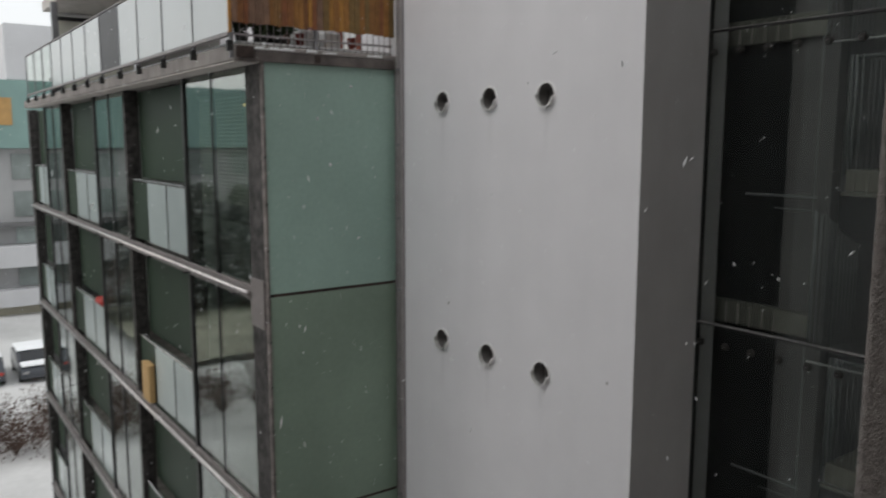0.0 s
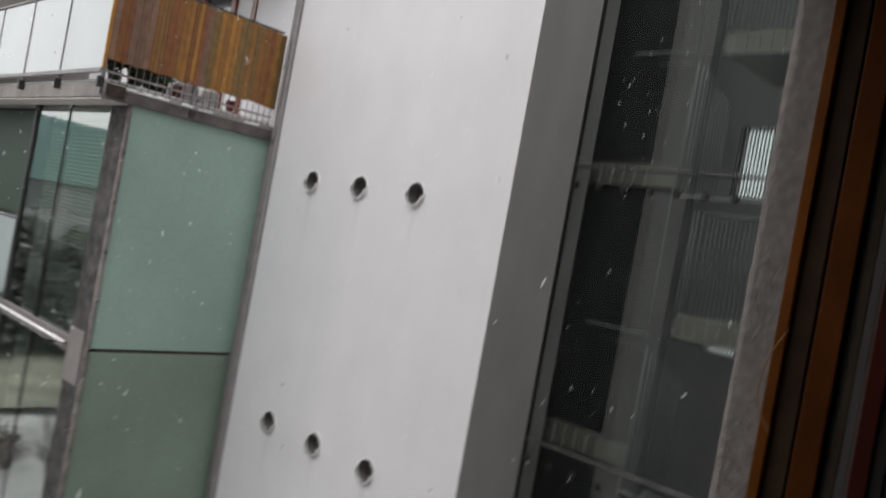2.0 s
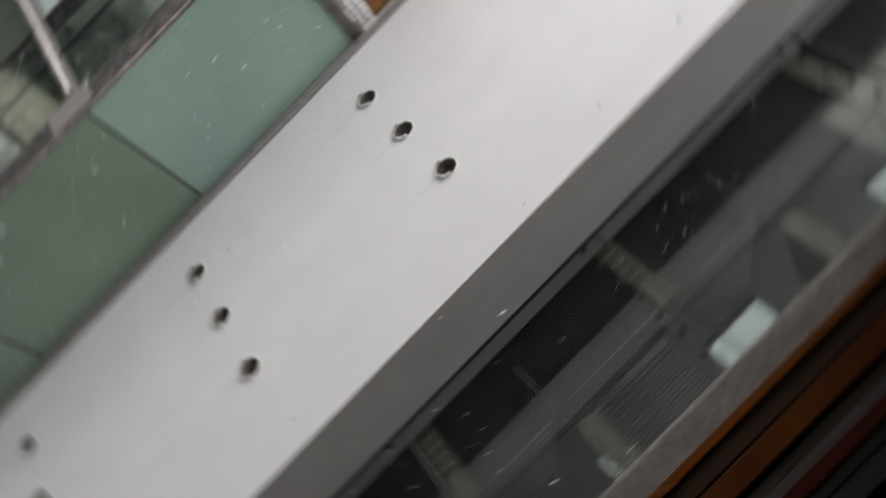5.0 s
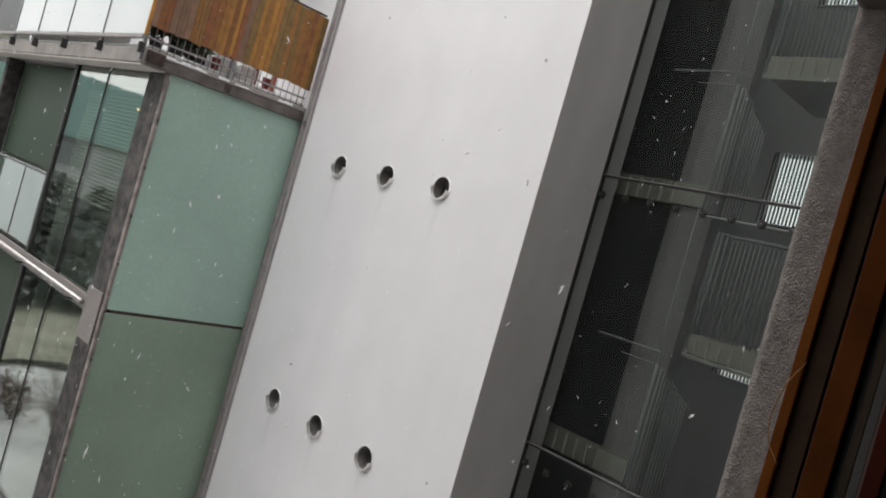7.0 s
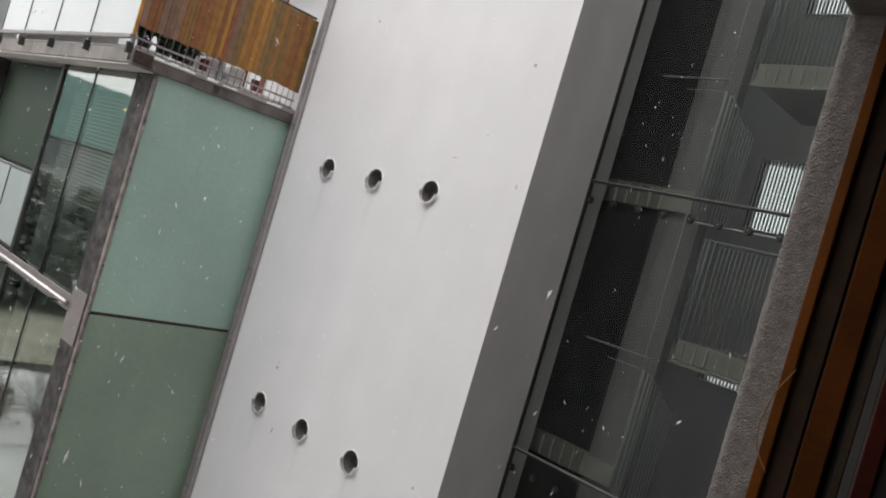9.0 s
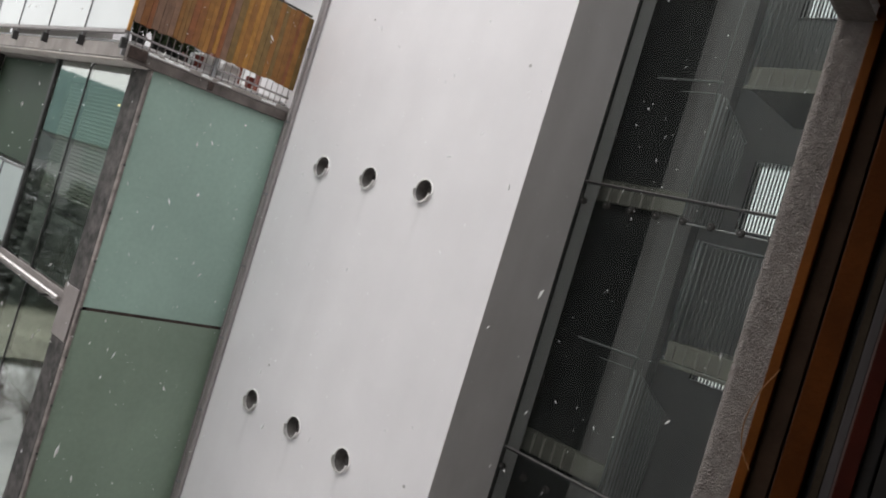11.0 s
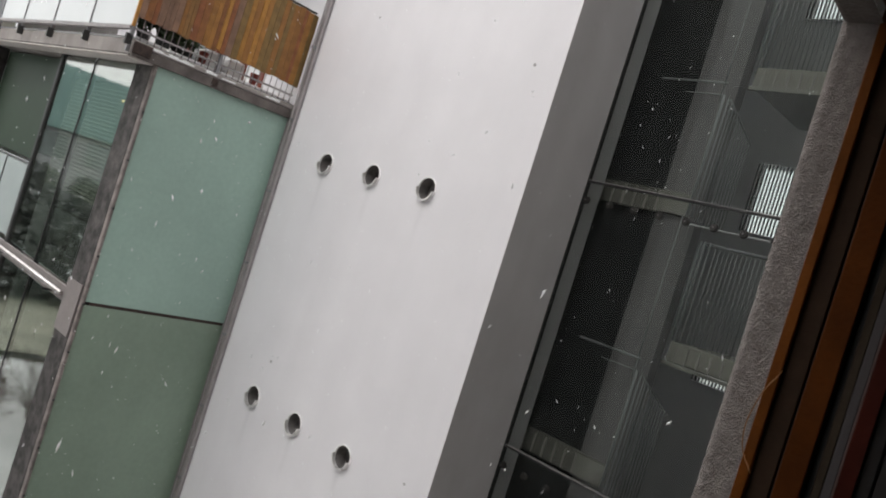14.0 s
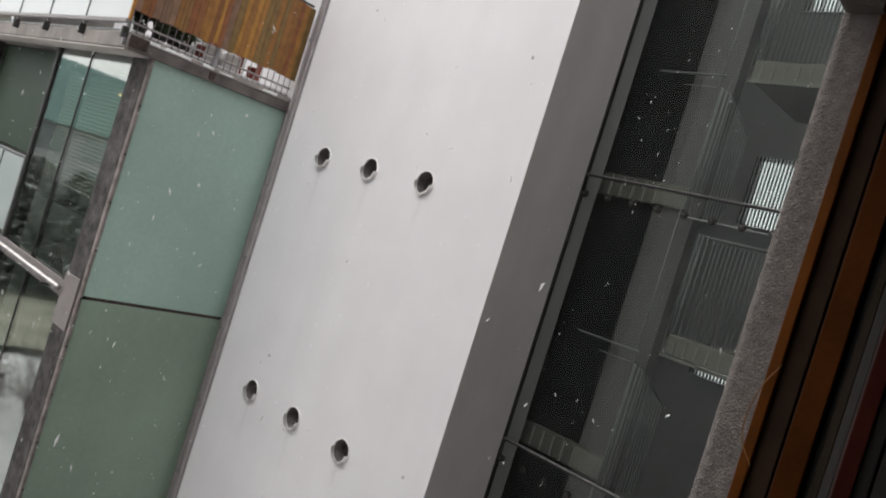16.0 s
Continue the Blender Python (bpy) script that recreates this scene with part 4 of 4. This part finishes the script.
tagged(strip, "thin tan curl of sealing strip peeling off the frame", "strip")

# the own wall stands a little askew to the facade: turn it about the jamb
turn = Matrix.Translation((XO, YR, 0)) @ Matrix.Rotation(radians(4.6), 4, "Z") @ Matrix.Translation((-XO, -YR, 0))
for ob in [o for o in scene.objects if o not in before_own and o.parent is None]:
    ob.matrix_basis = turn @ ob.matrix_basis

# slushy lawn across the courtyard
g = random.Random(12)
bm = bmesh.new()
bmesh.ops.create_grid(bm, x_segments=24, y_segments=50, size=1.0, matrix=Matrix.Translation((-53.5, -28, 0.2)) @ Matrix.Diagonal((9.5, 23, 1, 1)))
for v in bm.verts:
    v.co.x += g.uniform(-0.5, 0.5)
    v.co.z += noise.noise(v.co * 0.3) * 0.06 + 0.2
structure(part("lawn", bm, M_LAWN, smooth=True), "olive lawn showing through wet thawing snow", "lawn")

# ---- distance: courtyard, cars, far apartment block ----
far = thing("far_apartment_block", (-66, 0, 0), "long pale apartment block with teal and ochre bands", "building")
FX = -66.0
box("core", FX - 12, FX - 0.6, -70, 60, 0, 17.5, M_FARGREY, far, 0)
box("upper_storey", FX - 14, FX - 0.2, 8.05, 60, 17.52, 21.6, M_FARWHITE, far, 0.03)
for name, z0, z1, out, m in (("plinth", 0, 0.7, 0.1, M_FARBEIGE), ("balcony_band", 0.75, 2.0, 0.9, M_FARWHITE), ("balcony_band", 3.7, 5.3, 0.9, M_FARWHITE),
                             ("ledge", 6.7, 7.0, 0.5, M_FARDARK), ("cladding", 12.5, 17.5, 0.05, M_TEAL)):
    box(name, FX - 0.6, FX + out, -70, 60, z0, z1, m, far, 0.03)
for z0, z1 in ((2.1, 3.6), (5.35, 6.6), (7.4, 9.3), (10.2, 12.1)):
    for j in range(32):
        y0 = -68 + j * 4
        box("window", FX - 0.59, FX - 0.5, y0, y0 + 2.4, z0, z1, M_FARGLASS, far, 0)
box("ochre_infill", FX - 0.5, FX + 0.1, 5.2, 8.2, 14.2, 16.2, M_OCHRE, far, 0.02)



def car(x, y, rz, label):
    e = thing("parked_car", (0, 0, 0), label, "car", "parked cars")
    bm = bmesh.new()
    prof = [(-2.15, 0.3), (-2.15, 0.75), (-1.95, 0.9), (-1.5, 1.35), (-1.1, 1.45), (0.4, 1.45), (1.0, 1.0), (1.95, 0.85), (2.15, 0.6), (2.15, 0.3)]
    lo = [bm.verts.new((a, -0.85, c)) for a, c in prof]
    hi = [bm.verts.new((a, 0.85, c)) for a, c in prof]
    bm.faces.new(lo), bm.faces.new(hi[::-1])
    for i in range(len(prof)):
        k = (i + 1) % len(prof)
        bm.faces.new((lo[i], hi[i], hi[k], lo[k]))
    bmesh.ops.recalc_face_normals(bm, faces=bm.faces)
    bmesh.ops.bevel(bm, geom=list(bm.edges), offset=0.05, segments=2, affect="EDGES")
    part("body", bm, M_CARPAINT, e)
    bm = bmesh.new()
    bx(bm, -1.5, 0.45, -0.8, 0.8, 1.46, 1.58, 0.05)
    bx(bm, 1.05, 2.0, -0.78, 0.78, 0.93, 1.04, 0.04)
    part("snow_cover", bm, M_SNOW, e, "thick fresh snow")
    for name, a, c in (("windscreen", (0.42, 1.4), (0.98, 1.03)), ("rear_window", (-1.14, 1.4), (-1.5, 1.3))):
        bm = bmesh.new()
        d = Vector((c[1] - a[1], 0, a[0] - c[0])).normalized() * (0.03 if a[0] < 0 else -0.03)
        vs = [bm.verts.new(Vector((p[0], q, p[1])) + d * k) for k in (0.4, 1.4) for p, q in ((a, -0.68), (a, 0.68), (c, 0.72), (c, -0.72))]
        for f in ((0, 1, 2, 3), (7, 6, 5, 4), (0, 4, 5, 1), (1, 5, 6, 2), (2, 6, 7, 3), (3, 7, 4, 0)):
            bm.faces.new([vs[k] for k in f])
        part(name, bm, M_CARGLASS, e)
    for s in (-1, 1):
        box("headlight", 2.1, 2.17, s * 0.6 - 0.14, s * 0.6 + 0.14, 0.58, 0.7, M_VENT, e, 0.02)
        box("tail_light", -2.17, -2.1, s * 0.65 - 0.12, s * 0.65 + 0.12, 0.62, 0.78, M_RED, e, 0.02)
        bm = bmesh.new()
        bx(bm, -1.25, 0.45, s * 0.852, s * 0.862, 0.95, 1.35)
        part("side_window", bm, M_CARGLASS, e)
        for a in (-1.35, 1.35):
            wh = part("wheel", cy(bmesh.new(), (a, s * 0.68, 0.32), (a, s * 0.88, 0.32), 0.32, 18), M_TYRE, e)
            part("rim", cy(bmesh.new(), (a, s * 0.86, 0.32), (a, s * 0.89, 0.32), 0.2, 14), M_STEEL, wh)
    e.matrix_basis = pose(x, y, 0, 0, 0, rz)
    return e


for i, (x, y) in enumerate(((-48.3, 6.15), (-48.6, 3.75), (-49, 0.4), (-49, 9.0))):
    car(x, y, 180 if i % 3 else 0, "dark parked car covered with fresh snow")


def bush(x, y, h, r, seed, kind="bare_bush", stems=26):
    g = random.Random(seed)
    e = thing(kind, (x, y, 0), "bare brown winter shrub dusted with snow", "shrub", "winter shrubs")
    bm = bmesh.new()
    for _ in range(stems):
        a, s = g.uniform(0, math.tau), g.uniform(0.3, 1)
        p = Vector((x, y, 0))
        d = Vector((math.cos(a) * s * r / h, math.sin(a) * s * r / h, 1)).normalized()
        rad = 0.03
        for _ in range(4):
            q = p + d * h / 4 * g.uniform(0.7, 1.1)
            cy(bm, p, q, rad, 4, rad * 0.7)
            for _ in range(2):
                dd = (d + Vector((g.gauss(0, 0.6), g.gauss(0, 0.6), g.gauss(0.1, 0.3)))).normalized()
                cy(bm, q, q + dd * h * 0.22, rad * 0.5, 3, rad * 0.2)
            p, rad = q, rad * 0.7
            d = (d + Vector((g.gauss(0, 0.25), g.gauss(0, 0.25), 0))).normalized()
    part("branching", bm, M_BARK, e)
    tufts = leaves("twig_mass", (x, y, h * 0.5), r, 650 if kind == "bare_bush" else 260, M_BARK, seed + 2, e, 0.5, 0.085 if kind == "bare_bush" else 0.045)
    tufts["kind"] = "stuff"
    dust = leaves("snow_dusting", (x, y, h * 0.65), r * 0.9, 60, M_SNOW, seed + 1, e, 0.5, 0.07)
    dust["kind"] = "stuff"


for i in range(27):
    bush(-35.6 - (i % 3) * 1.8 + rnd.uniform(-0.4, 0.4), 8.5 - (i // 3) * 1.7 + rnd.uniform(-0.4, 0.4), rnd.uniform(1.3, 1.9), rnd.uniform(1.1, 1.5), 100 + i, stems=18)
for i in range(8):
    bush(-38 + rnd.uniform(-2, 2), -9 - i * 2.2, rnd.uniform(1.2, 2.0), rnd.uniform(0.9, 1.4), 200 + i)
for i, (x, y, h) in enumerate(((-33, -6, 5), (-36, -12, 7), (-30, -15, 6), (-56, -4, 8), (-55, 12, 7))):
    bush(x, y, h, h * 0.35, 300 + i, "bare_tree")


def snowy_tree(x, y, h, seed):
    """Dense dark evergreen: trunk, tiers of drooping sprays, snow on their tops."""
    g = random.Random(seed)
    e = thing("evergreen_tree", (x, y, 0), "dark evergreen tree dusted with snow in the courtyard", "tree", "courtyard evergreens")
    part("trunk", cy(bmesh.new(), (x, y, 0), (x, y, h * 0.97), 0.16, 8, 0.03), M_BARK, e)
    sprays, caps = bmesh.new(), bmesh.new()
    for _ in range(1500):
        u = g.random() ** 0.8
        a, z = g.uniform(0, math.tau), h * (0.06 + 0.92 * u)
        r = (1 - u) ** 0.55 * h * 0.25 * g.uniform(0.35, 1.12) + 0.05
        c, s_ = math.cos(a), math.sin(a)
        o = Vector((x + c * r, y + s_ * r, z))
        ln, w = g.uniform(0.25, 0.6), g.uniform(0.1, 0.24)
        out, side = Vector((c, s_, g.uniform(-0.7, 0.1))) * ln, Vector((-s_, c, g.uniform(-0.2, 0.2))) * w
        for bm, lift in ((sprays, 0.0), (caps, 0.03)):
            if lift and g.random() > 0.18:
                continue
            k = 0.6 if lift else 1.0
            bm.faces.new([bm.verts.new(o + Vector((0, 0, lift)) + q) for q in (side * k, out * k, -side * k, -out * 0.4 * k)])
    part("crown", sprays, M_NEEDLE, e)["kind"] = "stuff"
    part("snow_dusting", caps, M_SNOW, e)["kind"] = "stuff"


for i in range(26):
    snowy_tree(-58.5 - (i % 3) * 1.5 + rnd.uniform(-0.4, 0.4), -7.5 - i * 1.25, rnd.uniform(8.8, 10.4), 400 + i)

# ---- unseen wing across the courtyard, added for the stair glass to mirror ----
wing = thing("courtyard_wing", (-10, -18, 0), "unseen grey wing with windows, added for the stair glass reflection", "building")
box("wing_wall", -22, 0.8, -24, -16.2, 0, 27.5, M_WINGWALL, wing, 0)
for k in range(9):
    for j in range(8):
        wx, wz = -21.0 + j * 2.6, 1.0 + k * STOREY
        fr = part("window", bx(bmesh.new(), wx, wx + 1.4, -16.2, -16.12, wz, wz + 1.5, 0.01), M_WHITE, wing)
        part("pane", bx(bmesh.new(), wx + 0.08, wx + 1.32, -16.118, -16.11, wz + 0.08, wz + 1.42), M_WINGPANE, fr)

# ---- falling snow ----
g = random.Random(77)
bm = bmesh.new()
for _ in range(6200):
    c = Vector((g.uniform(-15, -1.2), g.uniform(-0.6, 6.6), ZC + g.uniform(-6, 5.5)))
    if c.x < -4.4 and c.y > 5.3 or c.x < -8.4 and c.y > 3.1:
        continue
    if c.x * c.x + c.y * c.y < 7:
        continue
    s = 0.0018 + 0.0042 * g.random() ** 2
    d = Vector((g.uniform(-1, 1), g.uniform(-0.3, 0.3), g.uniform(-1.2, -0.4))).normalized() * s * g.choice((1, 1, 1.6, 3, 5))
    side = Vector((0.7, -0.7, 0.3)).cross(d).normalized() * s
    third = side.cross(d).normalized() * s
    tip = [bm.verts.new(c + q) for q in (d, -d, side, -side, third, -third)]
    for a, b_ in ((2, 4), (4, 3), (3, 5), (5, 2)):
        bm.faces.new((tip[0], tip[a], tip[b_])), bm.faces.new((tip[1], tip[b_], tip[a]))
tagged(part("snowflakes", bm, M_SNOW), "scattered snowflakes drifting in the air", "snow", "", "stuff")
